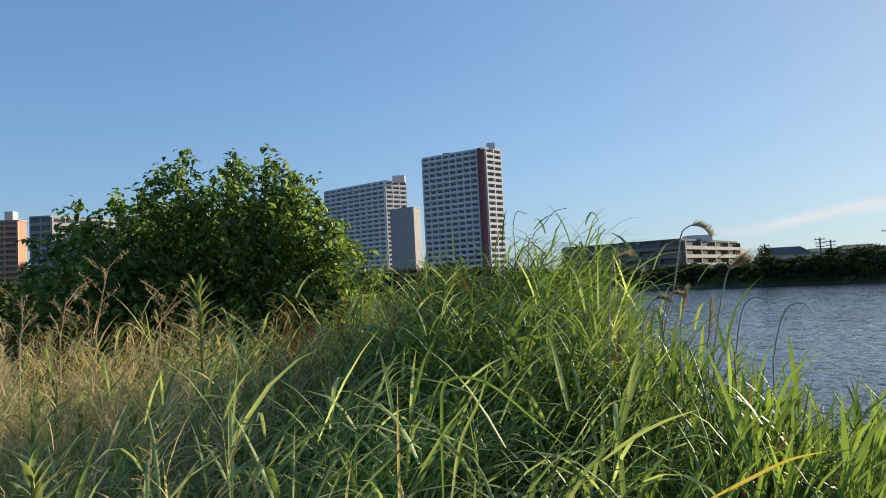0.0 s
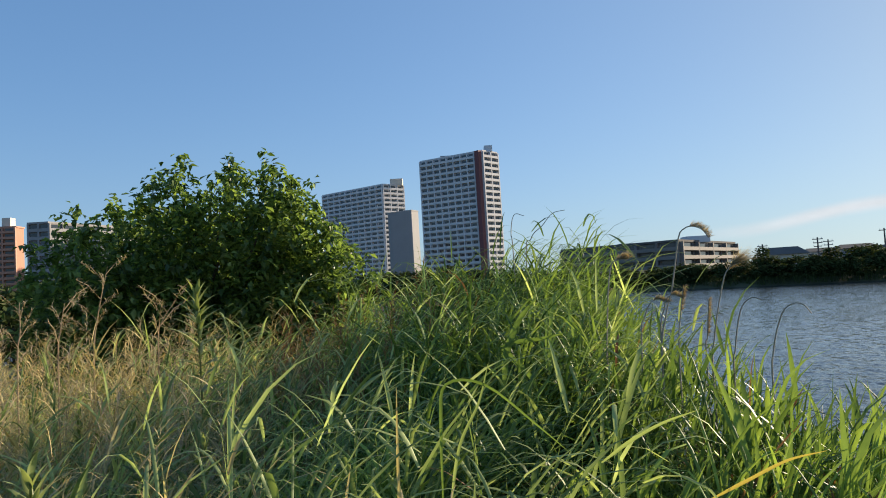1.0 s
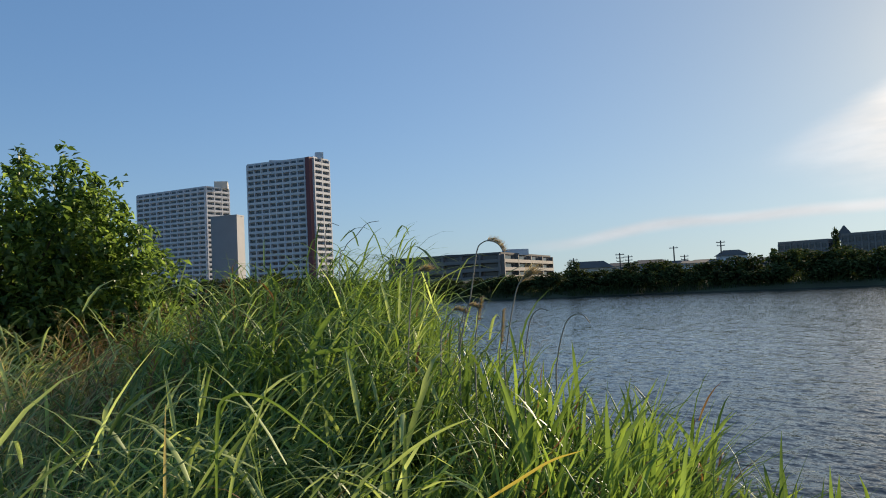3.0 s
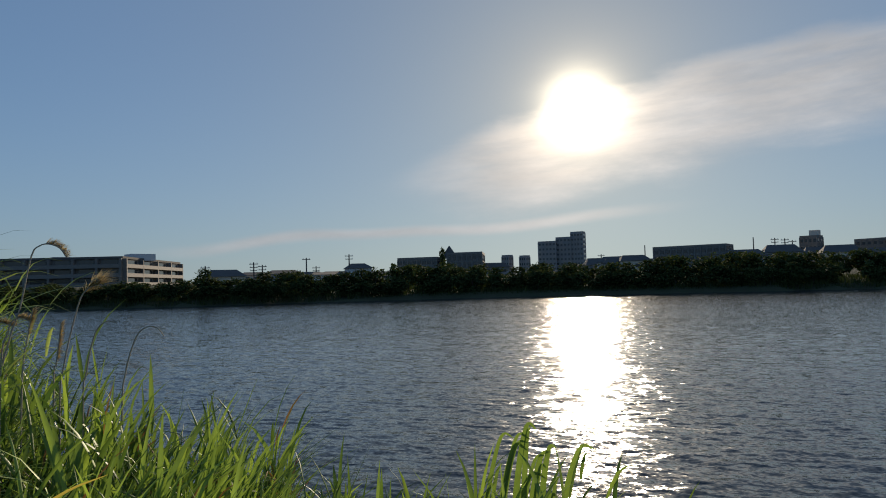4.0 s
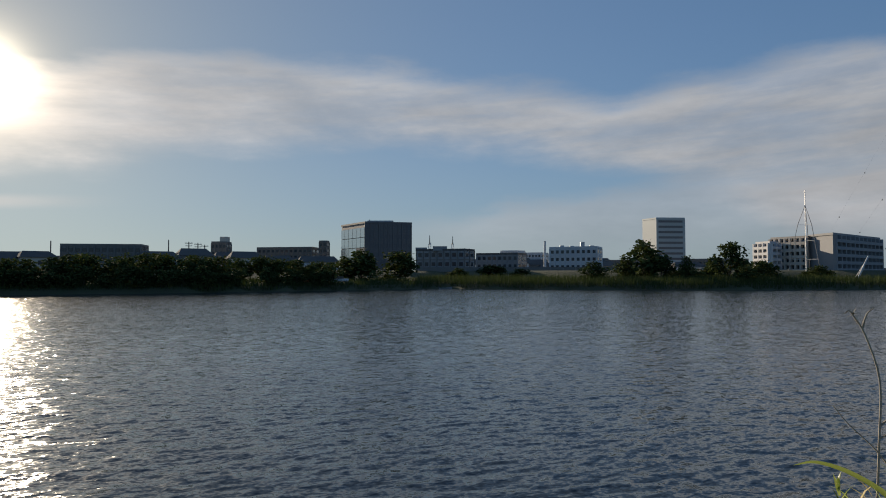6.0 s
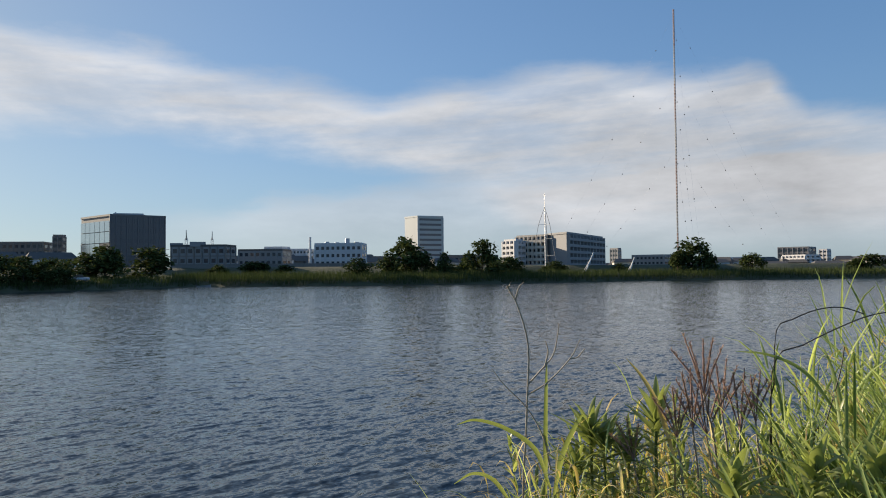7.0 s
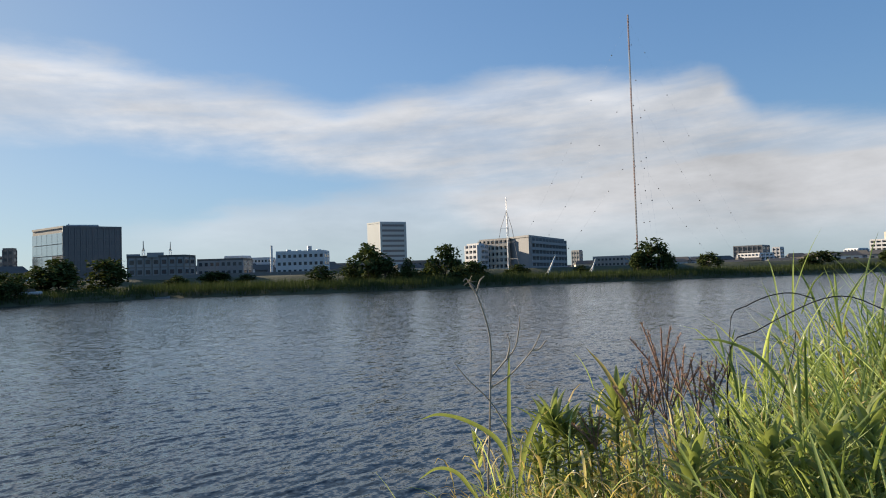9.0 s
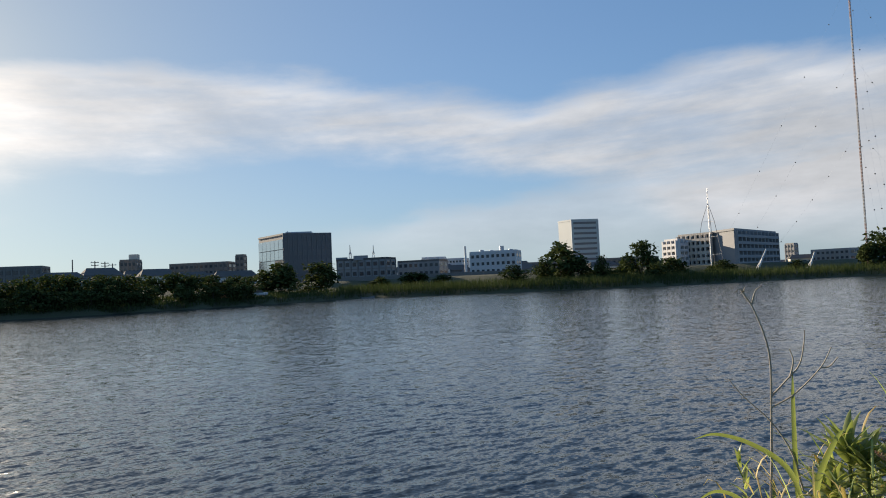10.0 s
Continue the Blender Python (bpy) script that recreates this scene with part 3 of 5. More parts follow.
roof_box(b, base, 146.3, 438, rise(1.5, 430), (14, 9, 4.5), M_BEIGE)


# ---- masts and poles ----
def lattice(bm, h, w, step, r, taper=1.0):
    """A square lattice of legs, rungs and diagonals."""
    legs = [(-0.5, -0.5), (0.5, -0.5), (0.5, 0.5), (-0.5, 0.5)]
    n = max(1, int(h / step))
    at = lambda k, i: Vector((legs[k][0] * w * (1 + (taper - 1) * i / n), legs[k][1] * w * (1 + (taper - 1) * i / n), h * i / n))
    for k in range(4):
        tube(bm, [at(k, 0), at(k, n)], [r, r], 4)
        for i in range(n):
            tube(bm, [at(k, i), at((k + 1) % 4, i + 1)], [r * 0.6] * 2, 3)
    return bm


def radio_mast():
    r = 280
    top = rise(19.8, r)
    p = polar(128.3, r, 2.6)
    a = thing("radio_mast", p, "tall slender red and white guyed radio mast", "mast")
    n = 7
    for i in range(n):
        bm = lattice(bmesh.new(), (top - 2.6) / n, 0.36, 1.2, 0.07)
        part("mast_section", bm, M_RED if i % 2 == 0 else M_MASTGREY, a, m=Matrix.Translation((0, 0, (top - 2.6) / n * i)))
    ball = bmesh.new()
    bmesh.ops.create_icosphere(ball, subdivisions=1, radius=0.24)
    me = bpy.data.meshes.new("insulator")
    ball.to_mesh(me)
    ball.free()
    me.materials.append(M_POLE)
    for hgt, reach in ((0.98, 62), (0.72, 52), (0.46, 40)):
        for k in range(3):
            ang = radians(28 + 120 * k)
            foot = Vector((math.cos(ang) * reach, math.sin(ang) * reach, 0.2))
            head = Vector((0, 0, (top - 2.6) * hgt))
            bm = bmesh.new()
            tube(bm, [head, (head + foot) / 2 - Vector((0, 0, 1.5)), foot], [0.01] * 3, 3)
            wire = part("guy_wire", bm, M_STEEL, a)
            for s in np.arange(0.12, 0.9, 0.16):
                q = head.lerp(foot, s) - Vector((0, 0, 4 * 1.5 * s * (1 - s)))
                part("insulator", me, M_POLE, wire, m=Matrix.Translation(q))


def tripod_mast():
    r = 236
    p = polar(117.9, r, 2.6)
    a = thing("lattice_mast", p, "slim pale lattice mast on splayed legs", "mast")
    top = rise(6.3, r) - 2.6
    mid = rise(3.7, r) - 2.6
    bm = lattice(bmesh.new(), top - 0.2, 0.16, 1.2, 0.03)
    part("mast_section", bm, M_STEEL, a)
    for k, ang in enumerate((200, 320, 80)):
        d = Vector((math.cos(radians(ang)), math.sin(radians(ang)), 0))
        bm = bmesh.new()
        tube(bm, [d * 5.5, d * 2.2 + Vector((0, 0, mid)), Vector((0, 0, top * 0.82))], [0.10, 0.09, 0.07], 5)
        part("leg", bm, M_MASTGREY, a)
        for h in (0.35, 0.7, 1.0):
            q = d * (5.5 - 3.3 * h) + Vector((0, 0, mid * h))
            bm = bmesh.new()
            tube(bm, [q, Vector((0, 0, mid * h))], [0.06, 0.06], 4)
            part("brace", bm, M_STEEL, a)


radio_mast()
tripod_mast()


def pole(az, r, el, arms, label="dark utility pole with cross arms above the trees"):
    z0 = float(ground_z(*polar(az, r).xy))
    h = rise(el, r) - z0
    p = thing("utility_pole", polar(az, r, z0), label, "utility pole", "poles along the shore", turn=-az)
    bm = bmesh.new()
    tube(bm, [(0, 0, 0), (0, 0, h)], [0.24, 0.16], 7)
    part("shaft", bm, M_POLE, p)
    for i in range(arms):
        box("cross_arm", M_POLE, p, (0, 0, h - 0.5 - 0.9 * i), (2.4 - 0.3 * i, 0.2, 0.2))
        for s in (-0.9, 0, 0.9):
            box("pole_insulator", M_WHITE, p, (s, 0, h - 0.25 - 0.9 * i), (0.12, 0.12, 0.3))


for az, r, el, arms in ((28.68, 195, 2.03, 3), (29.35, 200, 1.81, 2), (32.83, 205, 2.31, 1), (33.6, 215, 1.6, 2), (36.29, 203, 2.52, 2), (60.42, 240, 2.5, 0), (68.36, 240, 2.75, 0),
                        (69.83, 245, 2.62, 2), (70.5, 245, 2.55, 2), (71.0, 250, 2.4, 1), (57.0, 245, 1.9, 1), (25.0, 190, 1.8, 1), (92.3, 250, 2.2, 1)):
    pole(az, r, el, arms)
for az in (98.53,):
    c = thing("chimney", polar(az, 300, 2.6), "slender pale works chimney", "chimney")
    bm = bmesh.new()
    tube(bm, [(0, 0, 0), (0, 0, rise(2.8, 300) - 3.2), (0, 0, rise(2.8, 300) - 2.6)], [0.6, 0.45, 0.5], 10)
    part("shaft", bm, M_WHITE, c)


def crane(az, r):
    c = thing("tower_crane", polar(az, r, 2.6), "small white tower crane behind the works", "crane")
    h = rise(2.6, r) - 2.6
    part("mast_section", lattice(bmesh.new(), h, 1.0, 1.4, 0.12), M_WHITE, c)
    bm = bmesh.new()
    tube(bm, [(0, 0, h), (-3.2, 0, h + 3.4)], [0.3, 0.15], 4)
    part("jib", bm, M_WHITE, c)
    box("counterweight", M_WHITE, c, (1.2, 0, h + 0.2), (1.6, 0.8, 0.8))


crane(89.0, 290)
crane(90.9, 330)


def house(az, r, w, d, el, label, turn=0.0, wall=None):
    z0 = float(ground_z(*polar(az, r).xy))
    h = rise(el, r) - z0
    a = thing("house", polar(az, r, z0), label, "house", "houses along the far bank", turn=-az + turn)
    eave = h * 0.68
    box("wall", wall or M_BEIGE, a, (0, 0, eave / 2), (w, d, eave))
    bm = bmesh.new()
    v = [bm.verts.new(c) for c in ((-w / 2 - 0.5, -d / 2 - 0.6, eave), (w / 2 + 0.5, -d / 2 - 0.6, eave), (w / 2 + 0.5, d / 2 + 0.6, eave), (-w / 2 - 0.5, d / 2 + 0.6, eave),
                                   (-w / 2 + 1.2, 0, h), (w / 2 - 1.2, 0, h))]
    for f in ((0, 1, 5, 4), (2, 3, 4, 5), (1, 2, 5), (3, 0, 4), (3, 2, 1, 0)):
        bm.faces.new([v[i] for i in f])
    part("roof", bm, M_ROOF, a)
    for s in (-0.28, 0.05, 0.3):
        box("window", M_GLASS, a, (s * w, -d / 2 - 0.02, eave * 0.62), (w * 0.16, 0.1, eave * 0.3))


for az, r, w, el, col in ((26.4, 190, 9, 1.48, M_BEIGE), (31.0, 205, 9, 1.35, M_GREYWALL), (34.2, 200, 8, 1.1, M_WHITE), (35.1, 205, 8, 1.15, M_GREYWALL),
                          (58.3, 230, 10, 1.55, M_GREYWALL), (59.5, 228, 9, 1.75, M_BEIGE), (67.6, 225, 11, 1.85, M_GREYWALL), (70.2, 230, 10, 2.1, M_GREYWALL), (74.0, 240, 10, 1.9, M_BEIGE),
                          (48.2, 225, 9, 1.5, M_GREYWALL), (37.0, 206, 6.5, 1.75, M_WHITE), (56.6, 240, 8, 1.5, M_GREYWALL), (131.0, 420, 14, 0.7, M_WHITE), (134.4, 430, 12, 0.7, M_TAN), (140.0, 470, 16, 0.75, M_GREYWALL)):
    house(az, r, w, 8, el, "small two-storey house with a dark hipped roof", 12, col)

hr = random.Random(8)
for a0, a1, n, r0, e0, e1 in ((92.5, 114, 22, 300, 0.9, 1.5), (122.6, 146, 34, 420, 0.45, 0.85), (25, 40, 9, 215, 0.9, 1.3), (56, 80, 16, 245, 1.3, 1.9)):
    for k in range(n):
        house(a0 + (a1 - a0) * (k + hr.uniform(0.1, 0.9)) / n, r0 + hr.uniform(-15, 40), hr.uniform(7, 15), 8, hr.uniform(e0, e1),
              "small house with a dark hipped roof in the distance", hr.uniform(-25, 25), hr.choice((M_GREYWALL, M_CONC, M_WHITE, M_BEIGE, M_DULL)))


def slanted_post(a0, e0, a1, e1, r):
    p, q = polar(a0, r, rise(e0, r)), polar(a1, r, rise(e1, r))
    g = Vector((p.x, p.y, float(ground_z(p.x, p.y))))
    t = thing("slanted_post", g, "white slanted steel post on the far bank", "post")
    part("strut", tube(bmesh.new(), [(0, 0, 0), q - g], [0.28, 0.2], 6), M_WHITE, t)
    part("prop", tube(bmesh.new(), [(1.6, 0, 0), (q - g) * 0.8], [0.12, 0.1], 5), M_WHITE, t)


slanted_post(121.1, 0.4, 121.8, 1.35, 222)
slanted_post(124.6, 0.3, 125.0, 0.95, 232)


def parked_car(az, d, paint, label):
    r = float(shore(az)) + d
    c = thing("car", polar(az, r, float(ground_z(*polar(az, r).xy))), label, "car", "cars on the far bank", turn=-az + 8)
    bm = bmesh.new()
    bmesh.ops.create_cube(bm, size=1, matrix=Matrix.Translation((0, 0, 0.62)) @ Matrix.Diagonal((4.2, 1.7, 0.65, 1)))
    bmesh.ops.bevel(bm, geom=bm.edges[:], offset=0.12, segments=2, affect="EDGES")
    part("body", bm, paint, c)
    bm = bmesh.new()
    bmesh.ops.create_cube(bm, size=1, matrix=Matrix.Translation((-0.2, 0, 1.2)) @ Matrix.Diagonal((2.3, 1.5, 0.6, 1)))
    for v in bm.verts:
        if v.co.z > 1.2:
            v.co.x *= 0.75
    part("cabin", bm, M_GLASS, c)
    for x in (-1.3, 1.3):
        for y in (-0.8, 0.8):
            part("wheel", tube(bmesh.new(), [(x, y - 0.1, 0.32), (x, y + 0.1, 0.32)], [0.32, 0.32], 12), M_POLE, c)


parked_car(79.4, 7, M_YELLOW_PAINT, "small orange car parked on the bank")
parked_car(80.5, 9, M_WHITE, "small white car parked on the bank")
parked_car(81.6, 9, M_WHITE, "white car half hidden by bank grass")


def moored_boat(az, r):
    b = thing("boat", polar(az, r, 0.0), "small grey open boat moored at the inlet", "boat", turn=-az + 12)
    b.scale = (0.7, 0.7, 0.7)
    bm = bmesh.new()
    rings = []
    for x, w, h in ((-2.3, 0.55, 0.5), (-1.2, 0.72, 0.45), (0.2, 0.75, 0.47), (1.5, 0.5, 0.6), (2.5, 0.06, 0.8)):
        rings.append([bm.verts.new(c) for c in ((x, -w, h), (x, -w * 0.6, -0.15), (x, w * 0.6, -0.15), (x, w, h), (x, w * 0.85, h), (x, w * 0.5, 0.1), (x, -w * 0.5, 0.1), (x, -w * 0.85, h))])
    for p, q in zip(rings, rings[1:]):
        for i in range(8):
            bm.faces.new((p[i], p[(i + 1) % 8], q[(i + 1) % 8], q[i]))
    bm.faces.new(rings[0])
    bm.faces.new(rings[-1][::-1])
    bmesh.ops.recalc_face_normals(bm, faces=bm.faces)
    part("hull", bm, M_GREYWALL, b)
    box("thwart", M_BARK, b, (-0.6, 0, 0.36), (0.3, 1.1, 0.05))
    box("thwart", M_BARK, b, (0.8, 0, 0.38), (0.3, 0.9, 0.05))
    box("outboard_motor", M_POLE, b, (-2.45, 0, 0.55), (0.3, 0.35, 0.7))


moored_boat(90.3, 176)


def dike_wall(a0, a1, d, h):
    """A run of dark concrete panels along the crest of the dike."""
    w = thing("dike_wall", polar(a0, float(shore(a0)) + d, 5.0), "dark concrete flood wall along the dike", "wall", kind="structure")
    base = w.matrix_basis.translation.copy()
    az = a0
    while az < a1:
        p, q = (polar(a, float(np.interp(a, [80, 88, 100, 114, 128], [172, 173, 171, 175, 210])) + d, 5.0) for a in (az, az + 1.0))
        c = (p + q) / 2 - base
        box("panel", M_DULL, w, c + Vector((0, 0, h / 2 - 0.3)), ((q - p).length - 0.06, 0.3, h), math.atan2(q.y - p.y, q.x - p.x))
        az += 1.0


dike_wall(88.0, 106.0, 60, 1.5)


# ---- trees ----
def leaf_cards(centres, size, rng, stretch=1.0, droop=0.3):
    """Small folded leaves (two quads each would be heavy: one diamond) at the centres, turned at random."""
    n = len(centres)
    a = rng.uniform(0, 2 * np.pi, n)
    t = rng.normal(droop, 0.55, n)
    d = np.stack([np.cos(a) * np.cos(t), np.sin(a) * np.cos(t), -np.sin(t)], -1)
    s = np.cross(d, rng.normal(0, 0.45, (n, 3)) + np.array([0, 0, 1]))
    s /= np.linalg.norm(s, axis=1)[:, None]
    L = (size * rng.uniform(0.65, 1.3, n))[:, None]
    W = L * 0.36 / stretch
    v = np.stack([centres, centres + d * L * 0.45 + s * W, centres + d * L, centres + d * L * 0.45 - s * W], 1).reshape(-1, 3)
    f = np.arange(4 * n).reshape(-1, 4)
    return v, f


def folded_leaves(centres, size, rng):
    """Broad pointed leaves hanging round their twigs, each folded along the midrib."""
    n = len(centres)
    a, t = rng.uniform(0, 2 * np.pi, n), rng.normal(0.35, 0.5, n)
    d = np.stack([np.cos(a) * np.cos(t), np.sin(a) * np.cos(t), -np.sin(t)], -1)
    s = np.cross(d, rng.normal(0, 0.3, (n, 3)) + np.array([0, 0, 1]))
    s /= np.linalg.norm(s, axis=1)[:, None]
    up = np.cross(s, d)
    L = (size * rng.uniform(0.55, 1.25, n))[:, None]
    W = L * 0.27
    lift = up * W * 0.45
    v = np.stack([centres, centres + d * L * 0.4 + s * W + lift, centres + d * L - up * L * 0.12, centres + d * L * 0.4 - s * W + lift], 1).reshape(-1, 3)
    i = 4 * np.arange(n)
    f = np.concatenate([np.stack([i, i + 1, i + 2], -1), np.stack([i, i + 2, i + 3], -1)])
    return v, f


def crown_points(rng, lobes, per, shell=0.55):
    """Points in the shells of overlapping lobes (x, y, z, radius, squash), with gaps."""
    out = []
    for x, y, z, r, q in lobes:
        k = int(per * r * r)
        d = rng.normal(0, 1, (k, 3))
        d /= np.linalg.norm(d, axis=1)[:, None]
        rad = r * (shell + (1 - shell) * rng.uniform(0, 1, k) ** 0.6) * rng.normal(1, 0.10, k)
        p = d * rad[:, None] * np.array([1, 1, q]) + np.array([x, y, z])
        keep = np.sin(p[:, 0] * 2.3 / max(r, 0.5) + z) + np.sin(p[:, 1] * 2.9 / max(r, 0.5) + x) + np.sin(p[:, 2] * 3.7 / max(r, 0.5)) > -1.35
        out.append(p[keep])
    return np.concatenate(out)


def make_tree(name, place, label, h, w, seed, leaf, per, lobes_n=14, mat=None, trunk=0.18, group="", low=0.25, shape="round", flat=0.75):
    rng = np.random.default_rng(seed)
    t = thing(name, place, label, "tree" if name != "bush" else "bush", group)
    lobes = []
    for i in range(lobes_n):
        a, u = rng.uniform(0, 2 * np.pi), rng.uniform(0, 1)
        z = h * (low + (0.97 - low) * u)
        wide = math.sin(math.pi * min(1, 0.28 + 0.68 * u)) if shape == "round" else 1.15 - u
        rad = w * 0.5 * wide * rng.uniform(0.35, 0.85)
        lr = w * rng.uniform(0.14, 0.24)
        lobes.append((math.cos(a) * rad, math.sin(a) * rad, min(z, h - lr * flat), lr, flat))
    lobes.append((0, 0, h * 0.55, w * 0.3, flat))
    bm = bmesh.new()
    tube(bm, [(0, 0, -0.2), (0.03 * h, 0, h * 0.25), (0, 0.03 * h, h * 0.5), (0, 0, h * 0.75)], [trunk, trunk * 0.8, trunk * 0.5, trunk * 0.2], 7)
    for x, y, z, r, q in lobes[:9]:
        s = Vector((0, 0.01 * h, max(0.12, 0.5 * z / h) * h * 0.8))
        e = Vector((x, y, z))
        tube(bm, [s, s.lerp(e, 0.5) + Vector((0, 0, 0.05 * h)), e], [trunk * 0.42, trunk * 0.25, trunk * 0.08], 5)
    part("trunk", bm, M_BARK, t)
    v, f = leaf_cards(crown_points(rng, lobes, per), leaf, rng)
    part("crown", raw_mesh("crown", v, f, mat or M_LEAF), None, t)
    return t


def far_woods():
    rng = np.random.default_rng(5)
    protos = []
    for k in range(5):
        shape = "round" if k < 4 else "cone"
        protos.append(make_tree("tree", (0, 0, 0), "dark leafy tree in the belt along the far bank", 7, 7.5 if k < 4 else 4.5, 40 + k, 0.72, 48, 13, M_FARLEAF, 0.16, "far bank trees", 0.12, shape, 0.8))
    first = [True] * 5

    def plant(az, d, h, w, k):
        r = float(shore(az)) + d
        z = float(ground_z(*polar(az, r).xy))
        m = Matrix.LocRotScale(polar(az, r, z), Euler((0, 0, rng.uniform(0, 6.28))), (w / 7.5, w / 7.5, h / 7))
        if first[k]:
            protos[k].matrix_basis = m
            first[k] = False
        else:
            c = copy_thing(protos[k], Matrix())
            c.matrix_basis = m

    # the dense belt
    top = lambda a: np.interp(a, [-40, 0, 12, 24, 24.7, 25.4, 28, 30, 32, 35, 38, 39.3, 41, 44, 48, 56, 60, 66, 72, 78, 81], [2.2, 1.6, 0.7, 0.9, 1.75, 0.9, 1.0, 1.5, 1.1, 1.0, 1.6, 2.2, 1.7, 1.7, 1.4, 1.35, 1.5, 1.8, 1.7, 1.5, 1.2])
    a = -36.0
    while a < 81.5:
        r = float(shore(a)) + 9
        h = max(3.2, rise(float(top(a)), r) - 1.9) * rng.uniform(0.86, 1.04)
        plant(a, rng.uniform(6, 12), h, rng.uniform(5.5, 8.5), int(rng.integers(0, 4)))
        plant(a + rng.uniform(-0.5, 0.5), rng.uniform(2.0, 4.0), rng.uniform(2.6, 4.4), rng.uniform(4.5, 6.5), int(rng.integers(0, 4)))
        if rng.uniform() < 0.55:
            plant(a + 0.6, rng.uniform(22, 40), h * rng.uniform(0.9, 1.1), rng.uniform(6, 9), int(rng.integers(0, 4)))
        a += rng.uniform(1.0, 1.7)
    plant(44.0, 14, 9.6, 4.5, 4)
    # single trees on the open bank
    for az, d, el, w, k in ((82.2, 22, 1.5, 9, 0), (83.3, 18, 2.05, 9, 1), (86.5, 20, 1.9, 10, 2), (106.4, 24, 2.75, 12, 0), (105.2, 22, 1.5, 6, 3), (107.7, 20, 1.5, 6, 1), (109.7, 18, 1.45, 4.2, 3),
                            (112.7, 20, 2.4, 7, 2), (113.6, 16, 1.1, 5, 1), (114.9, 22, 1.1, 7, 1), (113.9, 10, 0.75, 5, 0), (102.2, 16, 1.05, 7, 3), (129.3, 18, 2.35, 11.5, 0), (128.3, 16, 1.2, 6, 2), (130.3, 16, 1.4, 6, 1),
                            (133.6, 40, 1.1, 6.5, 1), (141.3, 20, 0.85, 9, 2), (140.6, 20, 0.6, 6, 3), (145.5, 20, 0.85, 8, 1), (147, 20, 0.9, 10, 0), (149, 20, 1.0, 10, 2)):
        r = float(shore(az)) + d
        plant(az, d, (rise(el, r) - float(ground_z(*polar(az, r).xy))) * 1.05, w * 1.35, k)

    # scrub along the dike
    for _ in range(22):
        az = rng.uniform(91, 127)
        plant(az, rng.uniform(26, 46), rng.uniform(2.0, 4.2), rng.uniform(5, 9), int(rng.integers(0, 4)))


far_woods()
def riverside_tree():
    """A many-stemmed leafy tree: upright shoots, each a column of leaf rosettes, over a dark mass."""
    rng = np.random.default_rng(11)
    r, az0 = 14.5, -18.6
    base = polar(az0, r, 1.85)
    t = thing("tree", base, "broad many-stemmed leafy tree in the riverside grass", "tree")
    right = polar(az0 + 90, 1)
    deep = polar(az0, 1)
    shoots = [(-29.8, 5.0), (-27.7, 7.4), (-26.5, 5.6), (-25.2, 8.9), (-23.9, 6.8), (-22.6, 9.2), (-21.2, 10.3), (-20.0, 11.0), (-18.6, 9.6), (-16.8, 10.9), (-15.8, 11.2), (-14.4, 9.8),
              (-13.1, 11.3), (-11.8, 10.3), (-10.7, 9.3), (-9.4, 7.8), (-8.2, 6.0), (-6.9, 4.8)]
    heads, tips = [], []
    for az, el in shoots:
        for back in (-1.0, 0.1, 1.0):
            e = el - 0.75 - abs(back) * 2.2 * (back != 0.1) - rng.uniform(0, 0.8) * (back != 0.1)
            x = math.tan(radians(az - az0 + rng.normal(0, 0.35) * (back != 0.1))) * r
            h = rise(e, r) - 1.85
            y = back * (1.5 - 0.04 * x * x) + rng.normal(0, 0.15)
            top = right * x + deep * y + Vector((0, 0, h))
            tips.append(top)
            k = 0.0
            while h - k > 0.2:
                q = top * (1 - 0.05 * k)
                for _ in range(min(9, 3 + int(4 * k))):
                    a, out = rng.uniform(0, 6.28), (0.15 + 0.18 * min(k, 2.2)) * rng.uniform(0.45, 1.2)
                    heads.append((q.x + math.cos(a) * out, q.y + math.sin(a) * out, h - k + rng.normal(0, 0.1)))
                k += rng.uniform(0.2, 0.3)
    heads = np.array(heads)
    hug = np.repeat(heads, 13, 0) + rng.normal(0, 0.06, (len(heads) * 13, 3))
    v, f = folded_leaves(hug, 0.165, rng)
    part("crown", raw_mesh("crown", v, f, M_LEAF), None, t)
    bm = bmesh.new()
    for i, q in enumerate(tips[::2]):
        s = Vector((rng.normal(0, 0.2), rng.normal(0, 0.2), -0.1))
        tube(bm, [s, s.lerp(q, 0.4) + Vector((0, 0, 0.25)), q * 0.84], [0.07, 0.04, 0.012], 6)
    part("trunk", bm, M_BARK, t)


riverside_tree()


for az, r, h, w, sd in ((-34.5, 27, 2.6, 5.5, 71), (-31.5, 25, 2.3, 5, 72), (-28.5, 26, 2.8, 5.5, 73), (-37.5, 28, 2.4, 6, 74)):
    make_tree("bush", polar(az, r, float(ground_z(*polar(az, r).xy))), "dark bush at the edge of the meadow", h, w, sd, 0.2, 260, 9, M_FARLEAF, 0.06, low=0.15)


